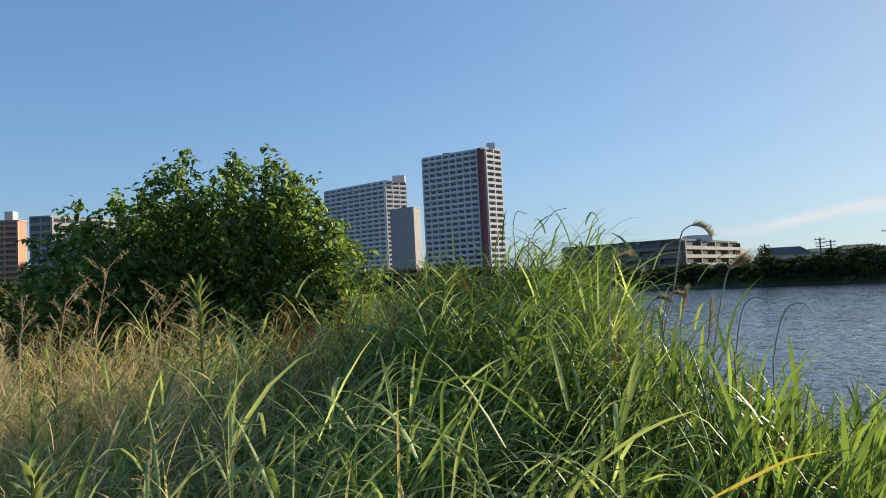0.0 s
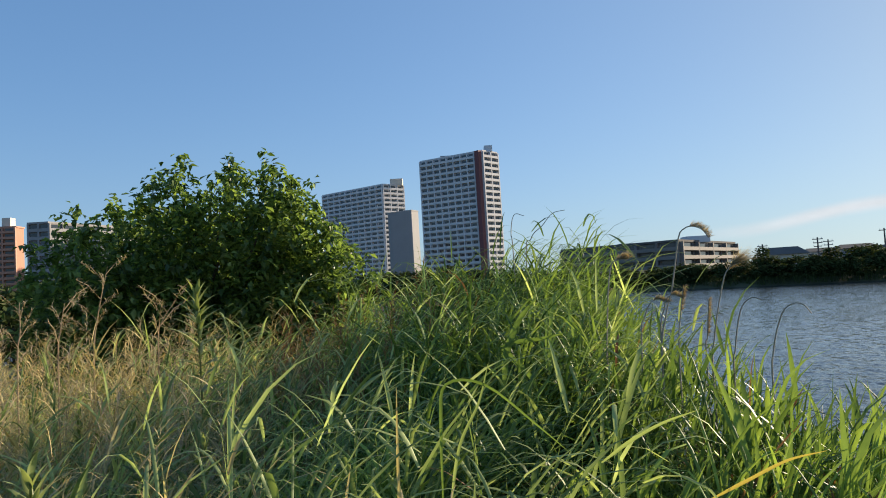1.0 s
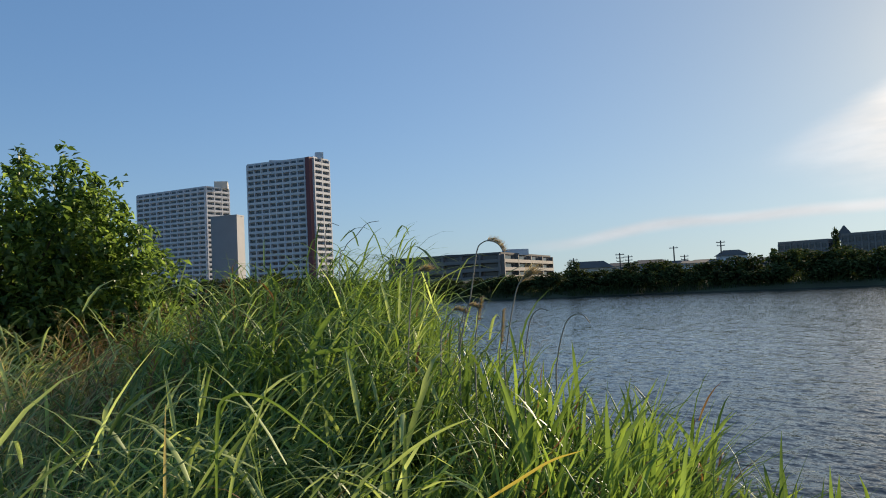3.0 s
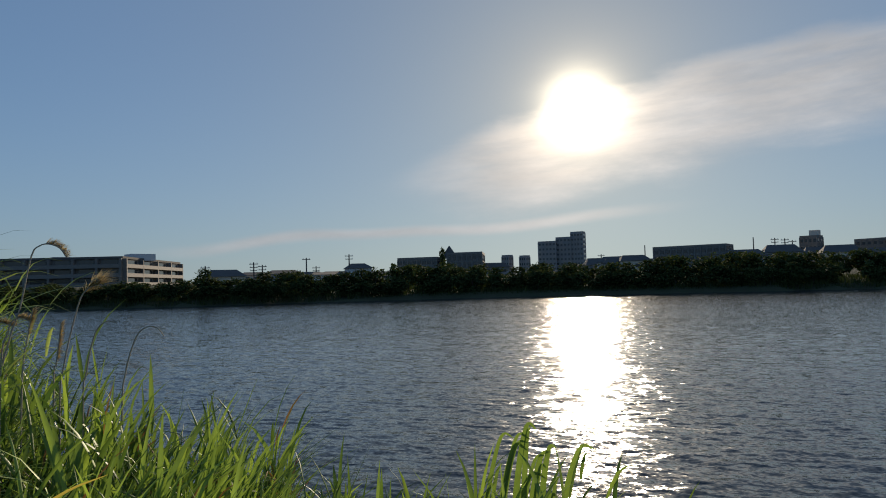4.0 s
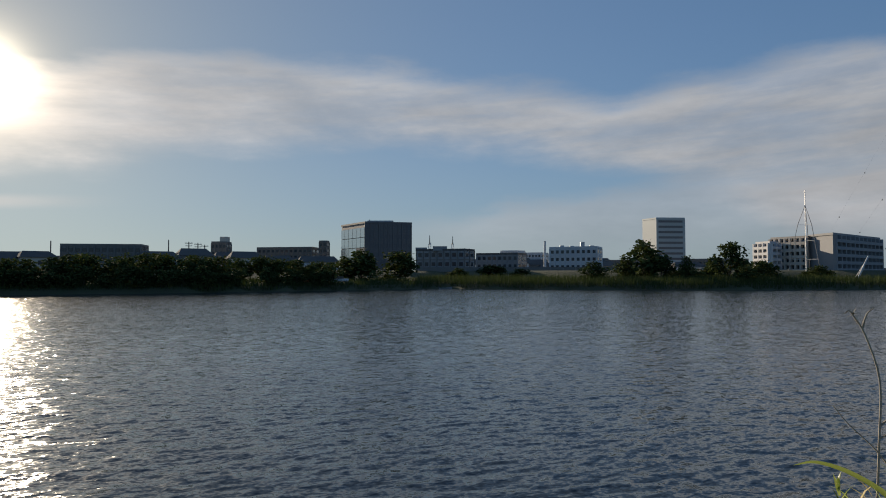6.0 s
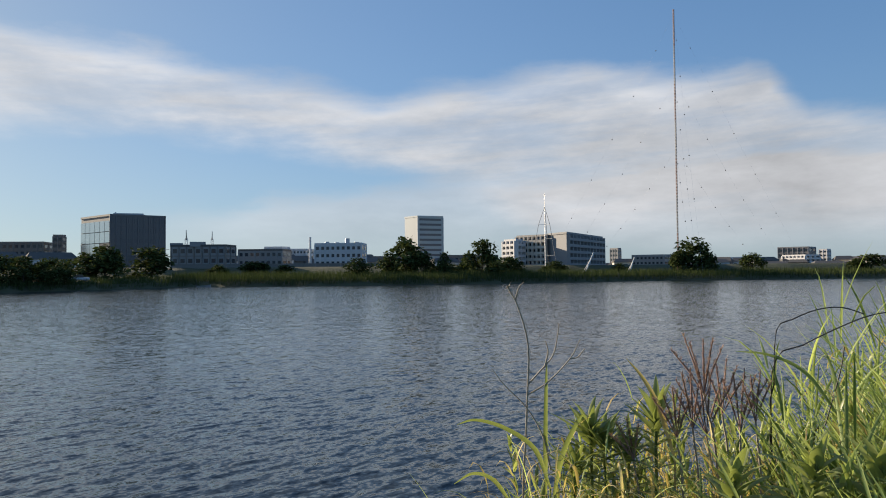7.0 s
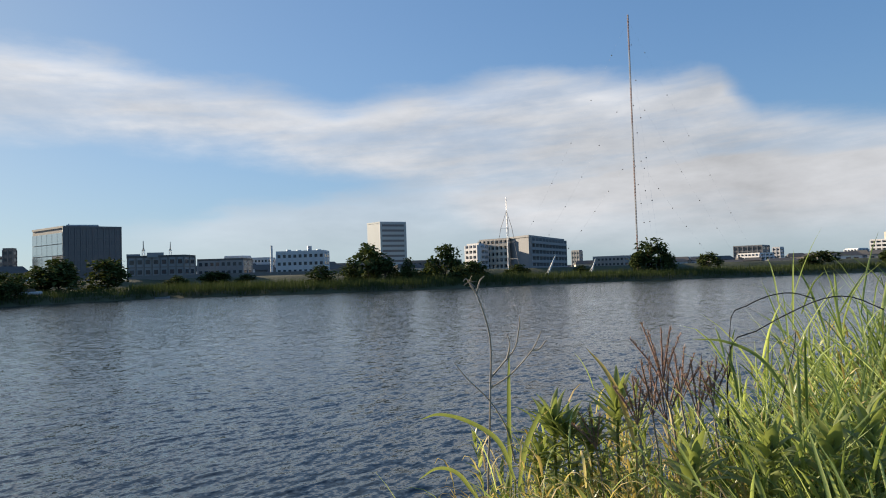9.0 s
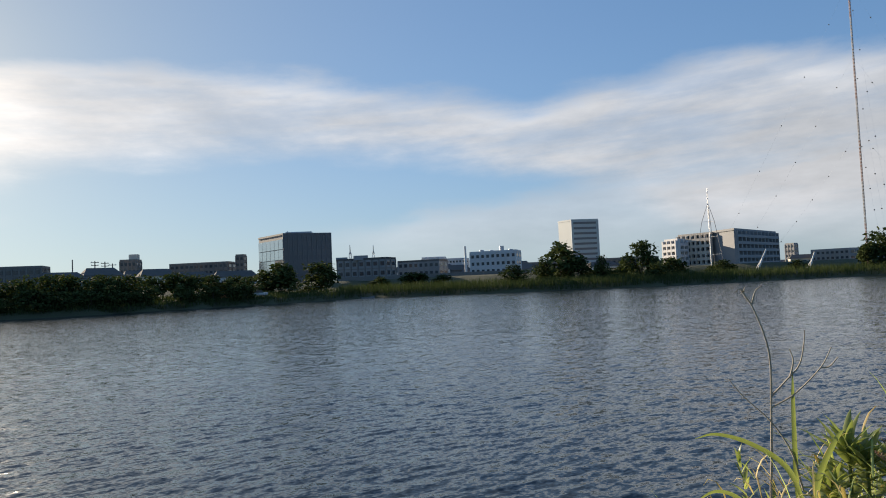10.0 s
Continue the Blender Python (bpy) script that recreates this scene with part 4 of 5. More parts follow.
# ---- grass and reeds ----
def blades(base, length, width, heading, lean, curl, seg=5, fold=0.18, twist=None):
    """Curved tapering blades, folded along the midrib. All arguments but seg and fold are arrays over the blades."""
    n = len(base)
    tw = np.zeros(n) if twist is None else twist
    hd = np.stack([np.cos(heading), np.sin(heading), np.zeros(n)], -1)
    side = np.stack([-np.sin(heading + tw), np.cos(heading + tw), np.zeros(n)], -1)
    pos = base.copy()
    rings = []
    for k in range(seg + 1):
        s = k / seg
        th = lean + curl * s ** 1.4
        d = hd * np.sin(th)[:, None] + np.array([0, 0, 1.0]) * np.cos(th)[:, None]
        nrm = np.cross(side, d)
        w = width * min(1.0, 0.45 + 1.8 * s) * (1 - s ** 2.2) + 0.0004
        rings.append(np.stack([pos - side * w[:, None] / 2, pos - nrm * (w * fold)[:, None], pos + side * w[:, None] / 2], 1))
        pos = pos + d * (length / seg)[:, None]
    v = np.stack(rings, 1)                      # n, seg+1, 3, 3
    idx = np.arange(n * (seg + 1) * 3).reshape(n, seg + 1, 3)
    f = np.concatenate([np.stack([idx[:, :-1, j], idx[:, :-1, j + 1], idx[:, 1:, j + 1], idx[:, 1:, j]], -1).reshape(-1, 4) for j in (0, 1)])
    return v.reshape(-1, 3), f


def stuff(name, chunks, mat, label, category="grass"):
    vs, fs, k = [], [], 0
    for v, f in chunks:
        vs.append(v)
        fs.append(f + k)
        k += len(v)
    ob = new(name, raw_mesh(name, np.concatenate(vs), np.concatenate(fs), mat))
    return tagged(ob, label, category, kind="stuff")


def from_eye(yaw, az, el, r):
    return eye(yaw, 0.12 if yaw > 110 else 0.0) + way(az, 0) * r + Vector((0, 0, r * math.tan(radians(el))))


# the ridge of the vegetation: heading of the body, azimuth, elevation, distance
RIDGE_A = [(0, -40, -2.4, 9), (0, -33, -2.4, 9), (0, -26, -2.2, 8), (0, -20, -2.2, 7.5), (0, -13, -1.5, 6.5), (0, -8, 0.0, 6), (0, -3, 1.6, 5.5), (0, 0, 3.6, 5), (0, 3, 4.0, 5), (0, 6, 3.1, 5), (0, 8, 3.3, 4.9),
           (0, 10.2, 3.4, 4.8), (0, 10.9, -0.9, 4.8), (0, 12.0, -3.0, 4.2), (0, 14.4, -4.0, 3.8), (0, 18.6, -5.2, 3.5), (0, 22.5, -7.2, 3.3), (0, 26, -8.8, 3.2)]
RIDGE_B = [(29, 29, -11, 3.6), (29, 32, -13, 3.3), (29, 36, -15.6, 3.1), (29, 42, -16, 2.9), (29, 47, -13.4, 2.9), (29, 52.5, -11, 2.9), (56, 51.5, -16, 2.9), (56, 61, -19, 2.8), (56, 64, -22, 2.7), (90, 75, -30, 2.4),
           (113, 100, -28, 2.3), (113, 108, -17, 2.5), (113, 112, -16, 2.6), (113, 119.6, -11.0, 2.6), (113, 125.6, -9.0, 2.6), (113, 129, -7.7, 2.7), (113, 136, -6.6, 2.8), (113, 140, -4.6, 2.9), (113, 143.5, -3.0, 3),
           (113, 147, -1.6, 3.2), (113, 160, 2, 4), (113, 185, 2, 5)]
RIDGE = [from_eye(*q) for q in RIDGE_A + RIDGE_B]
RIDGE_AZ = np.array([math.degrees(math.atan2(p.x, p.y)) for p in RIDGE])
RIDGE_R = np.array([math.hypot(p.x, p.y) for p in RIDGE])
RIDGE_Z = np.array([p.z for p in RIDGE])
order = np.argsort(RIDGE_AZ)
RIDGE_AZ, RIDGE_R, RIDGE_Z = RIDGE_AZ[order], RIDGE_R[order], RIDGE_Z[order]


def surface(az, r):
    """Height of the tops of the vegetation."""
    R, Z = np.interp(az, RIDGE_AZ, RIDGE_R), np.interp(az, RIDGE_AZ, RIDGE_Z)
    u = np.clip((r - 1.0) / (R - 1.0), 0, 1.3)
    low = np.interp(az, [-14, -2, 45, 60], [2.95, 2.74, 2.5, 2.45])
    return np.where(u < 1, low + (Z - low) * u ** np.where(az < 45, 1.35, 0.75), Z - (u - 1) * 0.6)


def scatter(rng, n, az0, az1, near, far=1.12):
    """Places between near metres and a little past the ridge."""
    az = rng.uniform(az0, az1, n)
    R = np.interp(az, RIDGE_AZ, RIDGE_R)
    r = near + (R * far - near) * rng.uniform(0, 1, n) ** 0.8
    x, y = r * np.sin(np.radians(az)), r * np.cos(np.radians(az))
    return az, r, np.stack([x, y, ground_z(x, y)], -1)


def curve_top(lean, curl, seg=5):
    """How high a blade of length 1 reaches."""
    z, best = 0, 0
    for k in range(seg):
        z = z + np.cos(lean + curl * (k / seg) ** 1.4) / seg
        best = np.maximum(best, z)
    return best


def headings(rng, n, wind, share=0.6, spread=0.7):
    return np.where(rng.uniform(0, 1, n) < share, wind + rng.normal(0, spread, n), rng.uniform(0, 6.28, n))


def rough_tops(x, y):
    return 1 + 0.10 * np.sin(x * 2.6 + 1.3 * np.sin(y * 1.7)) * np.sin(y * 2.2 + x) + 0.05 * np.sin(x * 7 + y * 5)


def meadow(name, seed, n, az0, az1, near, width, mat, label, wind=0.0, lean=(0.1, 0.5), curl=(0.2, 1.2), scale=(0.7, 1.1), seg=5, far=1.12, tuft=1, longest=1.15):
    """Blades rising from the ground, in tufts."""
    rng = np.random.default_rng(seed)
    az, r, base = scatter(rng, n // tuft, az0, az1, near, far)
    tall = np.maximum(surface(az, r) * rough_tops(base[:, 0], base[:, 1]) ** 0.6 - base[:, 2], 0.25)
    base, tall = np.repeat(base, tuft, 0), np.repeat(tall, tuft)
    n = len(base)
    base[:, :2] += rng.normal(0, 0.05 if tuft > 1 else 0, (n, 2))
    ln, cu = rng.uniform(lean[0], lean[1], n), rng.uniform(curl[0], curl[1], n)
    length = np.minimum(tall * rng.uniform(scale[0], scale[1], n) / curve_top(ln, cu), longest)
    return stuff(name, [blades(base, length, rng.uniform(width[0], width[1], n), headings(rng, n, wind), ln, cu, seg, 0.18, rng.normal(0, 0.5, n))], mat, label)


def reed_bed(name, seed, n, az0, az1, near, leaves, leaf_len, leaf_w, mat, label, wind=0.0, scale=(0.6, 1.02), low=0.3, lean=(0.0, 0.25), curl=(0.3, 1.5), far=1.12, open_=(0.2, 0.75), dead=0.0):
    """Stems with leaves set up along them, arching over to the wind's side."""
    rng = np.random.default_rng(seed)
    az, r, base = scatter(rng, n, az0, az1, near, far)
    h = np.maximum((surface(az, r) - base[:, 2]) * rough_tops(base[:, 0], base[:, 1]) - leaf_len * 0.3, 0.3) * rng.uniform(scale[0], scale[1], n)
    ln, hd = rng.uniform(lean[0], lean[1], n), headings(rng, n, wind, 0.75, 0.5)
    d = np.stack([np.sin(ln) * np.cos(hd), np.sin(ln) * np.sin(hd), np.cos(ln)], -1)
    length = h / np.cos(ln)
    stems = blades(base, length, np.full(n, 0.007), hd, ln, np.zeros(n), 3, 0.3)
    k = n * leaves
    s = np.tile(np.linspace(low, 0.99, leaves), n) + rng.normal(0, 0.02, k)
    at = np.repeat(base, leaves, 0) + np.repeat(d * length[:, None], leaves, 0) * s[:, None]
    size = leaf_len * rng.uniform(0.6, 1.25, k) * (1.1 - 0.35 * s)
    lv = blades(at, size, leaf_w * rng.uniform(0.6, 1.2, k), headings(rng, k, wind, 0.5, 0.9), rng.uniform(open_[0], open_[1], k), rng.uniform(curl[0], curl[1], k), 4, 0.2, rng.normal(0, 0.5, k))
    return stuff(name, [stems, lv], mat, label, "reeds")


def weed_patch(name, seed, n, az0, az1, near, leaves, leaf_len, leaf_w, mat, label, scale=(0.65, 1.0), far=1.05):
    """Upright weeds with narrow leaves all round the stem, closer towards the tip."""
    rng = np.random.default_rng(seed)
    az, r, base = scatter(rng, n, az0, az1, near, far)
    h = np.maximum((surface(az, r) - base[:, 2]) * rng.uniform(scale[0], scale[1], n) - 0.04, 0.25)
    ln, hd = rng.uniform(0, 0.2, n), rng.uniform(0, 6.28, n)
    d = np.stack([np.sin(ln) * np.cos(hd), np.sin(ln) * np.sin(hd), np.cos(ln)], -1)
    stems = blades(base, h, np.full(n, 0.009), hd, ln, np.zeros(n), 3, 0.3)
    k = n * leaves
    s = np.tile(np.linspace(0.25, 1.0, leaves) ** 0.7, n)
    at = np.repeat(base, leaves, 0) + np.repeat(d * h[:, None], leaves, 0) * s[:, None]
    size = leaf_len * rng.uniform(0.7, 1.2, k) * (1.15 - 0.6 * s ** 3)
    turn = np.tile(np.arange(leaves) * 2.4, n) + np.repeat(rng.uniform(0, 6.28, n), leaves)
    opening = 1.25 - 0.95 * s ** 4 + rng.normal(0, 0.15, k)
    lv = blades(at, size, leaf_w * rng.uniform(0.75, 1.2, k), turn, opening, rng.uniform(0.2, 0.8, k), 4, 0.22, rng.normal(0, 0.2, k))
    return stuff(name, [stems, lv], mat, label, "weeds")


def seed_grass(name, seed, n, az0, az1, near, mat, label, over=1.0, sprays=34, wind=0.2, far=1.12):
    """Thin stalks that end in loose branching sprays of seeds."""
    rng = np.random.default_rng(seed)
    az, r, base = scatter(rng, n, az0, az1, near, far)
    h = np.maximum(surface(az, r) - base[:, 2], 0.3) * rng.uniform(0.7, 1.1, n) * over
    ln, hd = rng.uniform(0.05, 0.4, n), headings(rng, n, wind, 0.7, 0.6)
    d = np.stack([np.sin(ln) * np.cos(hd), np.sin(ln) * np.sin(hd), np.cos(ln)], -1)
    stems = blades(base, h, np.full(n, 0.006), hd, ln, np.full(n, 0.2), 4, 0.3)
    k = n * sprays
    s = np.tile(np.linspace(0.62, 1.02, sprays), n)
    at = np.repeat(base, sprays, 0) + np.repeat(d * h[:, None], sprays, 0) * s[:, None]
    spr = blades(at, 0.16 * rng.uniform(0.4, 1.2, k) * (1.4 - s * 0.9), np.full(k, 0.006), rng.uniform(0, 6.28, k), rng.uniform(0.4, 1.2, k), rng.uniform(0.1, 1.0, k), 2, 0.3)
    return stuff(name, [stems, spr], mat, label)


# the reed mound ahead and the long grass before it
reed_bed("reeds", 1, 900, -9, 11.3, 2.6, 12, 0.62, 0.017, M_REED, "tall green reed bed bent by the wind", 0.1, (0.74, 1.0), 0.35, (0.0, 0.3), (0.9, 2.9), open_=(0.3, 1.0))
reed_bed("reeds", 21, 300, -14, 32, 1.5, 9, 0.55, 0.019, M_REED, "lower green reeds before the tall bed", 0.2, (0.55, 0.92), 0.3, (0.0, 0.4), (0.4, 2.2), open_=(0.2, 1.0))
reed_bed("dry_reeds", 23, 130, -10, 40, 1.8, 8, 0.45, 0.014, M_RUST, "brown dead reeds among the green", 0.1, (0.55, 0.95), 0.3, (0.0, 0.4), (0.6, 2.4))
reed_bed("reeds", 25, 420, -3, 11, 4.0, 13, 0.6, 0.016, M_REED, "crest of the reed bed tossing in the wind", 0.1, (0.85, 1.03), 0.4, (0.0, 0.25), (0.9, 2.9), 1.08, (0.3, 0.9))
meadow("grass", 2, 2400, -26, 34, 1.1, (0.007, 0.018), M_REED, "long arching green grass in thick tufts", 0.3, (0.2, 1.0), (0.5, 2.1), (0.55, 1.2), tuft=20, longest=1.4)
meadow("grass", 24, 160, -10, 26, 1.2, (0.014, 0.024), M_GRASS, "broad bright blades arching over the grass", 0.2, (0.3, 0.9), (0.6, 1.8), (0.95, 1.25), 8, 0.75, 4)
meadow("grass", 22, 2600, -26, 34, 1.0, (0.005, 0.011), M_GRASS, "fine green grass between the reeds", 0.0, (0.1, 0.9), (0.3, 1.8), (0.3, 0.62))
reed_bed("reeds", 26, 300, -22, 8, 1.5, 8, 0.5, 0.019, M_GRASS, "long green blades tossed across the near grass", 0.2, (0.7, 1.28), 0.45, (0.0, 0.5), (0.3, 2.0), 0.85, (0.4, 1.2))
# dry seeding grass round the tree
reed_bed("dry_reeds", 27, 420, -46, -13, 1.6, 9, 0.34, 0.013, M_DRY, "bleached blades and stalks in the meadow", 0.2, (0.6, 1.15), 0.45, (0.0, 0.5), (0.3, 2.2), 1.0, (0.3, 1.2))
reed_bed("reeds", 28, 280, -46, -13, 1.5, 8, 0.42, 0.02, M_GRASS, "yellow-green blades in the meadow", 0.2, (0.6, 1.18), 0.4, (0.0, 0.5), (0.3, 2.0), 1.0, (0.3, 1.2))
seed_grass("dry_grass", 3, 170, -50, -13, 3.0, M_DRY, "thin straw-coloured seeding grass", 1.05)
seed_grass("dry_grass", 33, 70, -34, -18, 3.5, M_PLUME_TAN, "tall tan seed heads over the meadow", 1.13, 44)
meadow("dry_grass", 31, 1100, -50, -9, 2.4, (0.006, 0.013), M_DRY, "straw blades in the meadow", 0.3, (0.1, 0.9), (0.2, 1.8), (0.35, 0.85))
meadow("grass", 42, 900, -45, -8, 1.3, (0.010, 0.019), M_GRASS, "long arching blades over the meadow", 0.2, (0.3, 1.0), (0.3, 1.6), (0.8, 1.15), 7, 1.0, 8)
meadow("grass", 4, 2200, -50, -12, 1.4, (0.009, 0.019), M_GRASS, "green grass under dry seed heads", 0.2, (0.2, 0.9), (0.3, 1.8), (0.3, 0.62), tuft=12)
weed_patch("weeds", 41, 110, -50, -10, 1.3, 46, 0.12, 0.02, M_WEED, "leafy green weeds among dry grass", (0.6, 0.98))
seed_grass("dry_grass", 34, 160, -16, -2, 3.8, M_RUST, "rusty brown seed heads beside the reeds", 1.0, 40)
# broad reeds at the water's edge
reed_bed("reeds", 5, 700, 10, 46, 1.6, 10, 0.45, 0.024, M_REED, "upright broad-bladed reeds at the water's edge", 0.2, (0.6, 1.03), 0.3, (0.0, 0.25), (0.1, 1.5), open_=(0.1, 0.6))
meadow("dry_grass", 6, 1500, -12, 50, 1.0, (0.005, 0.011), M_RUST, "dead brown leaves among green reeds", 0.2, (0.1, 0.8), (0.2, 2.0), (0.4, 0.9))
meadow("grass", 61, 60, -5, 46, 1.6, (0.010, 0.018), M_YELLOW, "yellowing blades among the reeds", 0.4, (0.3, 1.0), (0.4, 1.4), (0.7, 0.95), longest=0.9)
reed_bed("reeds", 63, 60, 42, 56, 2.3, 9, 0.4, 0.022, M_REED, "small clump of dark reeds at the brink", -0.9, (0.75, 1.03), 0.3, (0.0, 0.35), (0.3, 1.5), 1.05)
meadow("reeds", 62, 150, 44, 58, 2.2, (0.014, 0.03), M_REED, "curved broad blades at the brink", -0.9, (0.1, 0.5), (0.3, 1.4), (0.75, 1.08), 7, 1.05, 10)
meadow("grass", 7, 4000, 54, 190, 0.9, (0.006, 0.014), M_GRASS, "short green grass along the bank edge", 0.5, (0.1, 0.6), (0.3, 1.3), (0.5, 0.9))
# the bank downstream
weed_patch("weeds", 81, 560, 116, 152, 1.4, 38, 0.125, 0.017, M_WEED, "leafy yellow-green weeds on the bank", (0.65, 0.98))
reed_bed("reeds", 8, 560, 136.5, 158, 1.8, 12, 0.42, 0.012, M_GRASS, "bright long grass beside the river", 1.3, (0.7, 1.0), 0.35, (0.0, 0.3), (0.2, 1.2), open_=(0.2, 0.8))
meadow("grass", 83, 2000, 158, 230, 1.4, (0.008, 0.017), M_GRASS, "long grass along the bank path", 2.6, (0.1, 0.8), (0.2, 1.3), (0.6, 1.0), tuft=12, longest=1.0)
reed_bed("reeds", 82, 420, 115, 150, 1.4, 9, 0.26, 0.009, M_GRASS, "thin grass among bank weeds", 1.5, (0.6, 0.98), 0.3, (0.0, 0.3), (0.3, 1.8))
reed_bed("dry_reeds", 9, 1250, 114, 156, 1.5, 12, 0.2, 0.010, M_DRY, "straw and curled dead blades among bank weeds", 1.5, (0.55, 0.95), 0.3, (0.0, 0.3), (1.0, 3.2))


def far_reeds():
    rng = np.random.default_rng(9)
    n = 60000
    az = rng.uniform(8, 152, n)
    d = 0.15 + rng.uniform(0, 1, n) ** 1.6 * 26
    r = shore(az) + d
    x, y = r * np.sin(np.radians(az)), r * np.cos(np.radians(az))
    base = np.stack([x, y, ground_z(x, y)], -1)
    h = rng.uniform(1.2, 2.2, n) * (1 + 0.18 * np.sin(az * 5.1) * np.sin(az * 1.7 + d)) * np.where(az < 88, 0.6, 1.0)
    v, f = blades(base, h, rng.uniform(0.16, 0.34, n), rng.uniform(0, 6.28, n), rng.uniform(0, 0.35, n), rng.uniform(0, 0.3, n), 1, 0.1)
    stuff("far_reeds", [(v, f)], M_FARREED, "reed belt along the far river bank", "reeds")


far_reeds()


# ---- single plants that stand out ----
def smooth_path(pts, n=14):
    """A Catmull-Rom curve through the points."""
    p = [pts[0] * 2 - pts[1], *pts, pts[-1] * 2 - pts[-2]]
    out = []
    for i in range(1, len(p) - 2):
        for t in np.linspace(0, 1, n // (len(pts) - 1) + 2)[:-1]:
            a, b, c, d = p[i - 1], p[i], p[i + 1], p[i + 2]
            out.append(0.5 * (2 * b + (c - a) * t + (2 * a - 5 * b + 4 * c - d) * t * t + (3 * b - a - 3 * c + d) * t ** 3))
    return out + [pts[-1]]


def stalk(name, label, category, yaw, r, pts, r0, r1, mat, group=""):
    """A bare stem through points (azimuth, elevation) at r metres from the eye, rooted in the ground."""
    w = [from_eye(yaw, a, e, r) for a, e in pts]
    foot = Vector((w[0].x, w[0].y, float(ground_z(w[0].x, w[0].y))))
    t = thing(name, foot, label, category, group)
    path = smooth_path([foot - Vector((0, 0, 0.03))] + w, 20)
    k = len(path)
    bm = tube(bmesh.new(), [p - foot for p in path], [r0 + (r1 - r0) * i / (k - 1) for i in range(k)], 6)
    part("stem", bm, mat, t)
    return t, foot, path


def spray(at, length, width, rng, spread=(0.2, 0.9), seg=3):
    n = len(at)
    return blades(np.array(at), length * rng.uniform(0.6, 1.2, n), np.full(n, width), rng.uniform(0, 6.28, n), rng.uniform(*spread, n), rng.uniform(0.1, 1.2, n), seg, 0.3)


def nodding_reed(yaw, r, pts, label, plume=0.0, seed=0, mat=None):
    t, foot, path = stalk("nodding_reed", label, "reed", yaw, r, pts, 0.0042, 0.002, M_STEM, "nodding reeds over the water")
    rng = np.random.default_rng(seed)
    if plume:
        tail = [np.array(p - foot) for p in path[-8:]]
        at = np.array([tail[i] * (1 - f) + tail[i + 1] * f for i in range(7) for f in rng.uniform(0, 1, 30)])
        k = len(at)
        v, f = blades(at, plume * rng.uniform(0.5, 1.1, k), np.full(k, 0.0028), rng.normal(0.1, 0.45, k), rng.uniform(0.5, 1.25, k), rng.uniform(0.2, 0.9, k), 3, 0.3)
        part("plume", raw_mesh("plume", v, f, mat or M_PLUME_TAN), None, t)


nodding_reed(0, 3.2, [(13.0, -9), (13.09, -4.95), (13.69, 0.48), (14.4, 1.35), (15.08, 1.31)], "thin tan reed stem nodding over the water", 0.05, 1)
nodding_reed(0, 3.2, [(20.9, -9), (21.18, -5.2), (22.11, -0.92), (22.7, 0.2), (23.42, 0.52)], "tan feathery reed plume against the water", 0.10, 2)
nodding_reed(0, 3.2, [(20.5, -8), (20.7, -5), (21.0, -2.2)], "short bare reed stem by the water", 0.03, 3)
nodding_reed(0, 3.2, [(22.4, -9), (22.6, -6.1), (23.2, -3.1), (24.0, -2.2), (24.7, -2.35)], "hooked dark reed stem over the water", 0, 4)
nodding_reed(0, 3.2, [(25.0, -10), (25.25, -6.15), (26.0, -3.5), (26.8, -2.75), (27.5, -2.85), (27.97, -3.5)], "dark reed stem bowed down in a hook", 0, 5)
nodding_reed(0, 4.9, [(7.0, 0.5), (7.5, 3.5), (8.5, 4.55), (9.4, 5.5), (10.43, 5.7)], "fine reed tip waving above the bed", 0, 6)
nodding_reed(0, 4.9, [(6.0, 1), (5.9, 4), (6.25, 5.6), (7.1, 5.45)], "fine reed tip hooked above the bed", 0, 7)
nodding_reed(0, 3.2, [(17.2, -8), (17.7, -3.5), (18.4, -1.05), (19.1, 2.7), (19.6, 3.45), (20.2, 3.6), (20.9, 3.3), (21.35, 2.6)], "tall pale reed bowed over in a feathery arch", 0.035, 12)
nodding_reed(0, 3.2, [(18.5, -8), (18.9, -3), (19.2, -1.2)], "upright bare reed stem by the water", 0.03, 8)
nodding_reed(0, 3.2, [(15.7, -7), (16.2, -3.2), (17.0, -2.0), (18.0, -2.3)], "hooked tan reed stem over the water", 0.03, 9)
nodding_reed(0, 3.2, [(17.2, -7), (17.7, -2.6), (18.3, -1.7), (19.1, -2.0)], "hooked thin reed stem over the water", 0.03, 10)


def seed_stalk(yaw, r, pts, seed, label, mat):
    t, foot, path = stalk("seed_stalk", label, "grass", yaw, r, pts, 0.007, 0.002, mat, "tall seed stalks")
    rng = np.random.default_rng(seed)
    for i in range(len(path) // 3, len(path) - 1, 2):
        p = path[i] - foot
        a = rng.uniform(0, 6.28)
        e = p + Vector((math.cos(a) * 0.2, math.sin(a) * 0.2, 0.16)) * rng.uniform(0.6, 1.1)
        bm = tube(bmesh.new(), [p, p.lerp(e, 0.5) + Vector((0, 0, 0.03)), e], [0.003, 0.0025, 0.0015], 4)
        b = part("branch", bm, mat, t)
        at = [np.array(p.lerp(e, f)) for f in rng.uniform(0.3, 1, 14)]
        v, f = spray(at, 0.05, 0.006, rng, (0.3, 1.5), 2)
        tagged(part("seed_spray", raw_mesh("seed_spray", v, f, mat), None, b), kind="stuff")


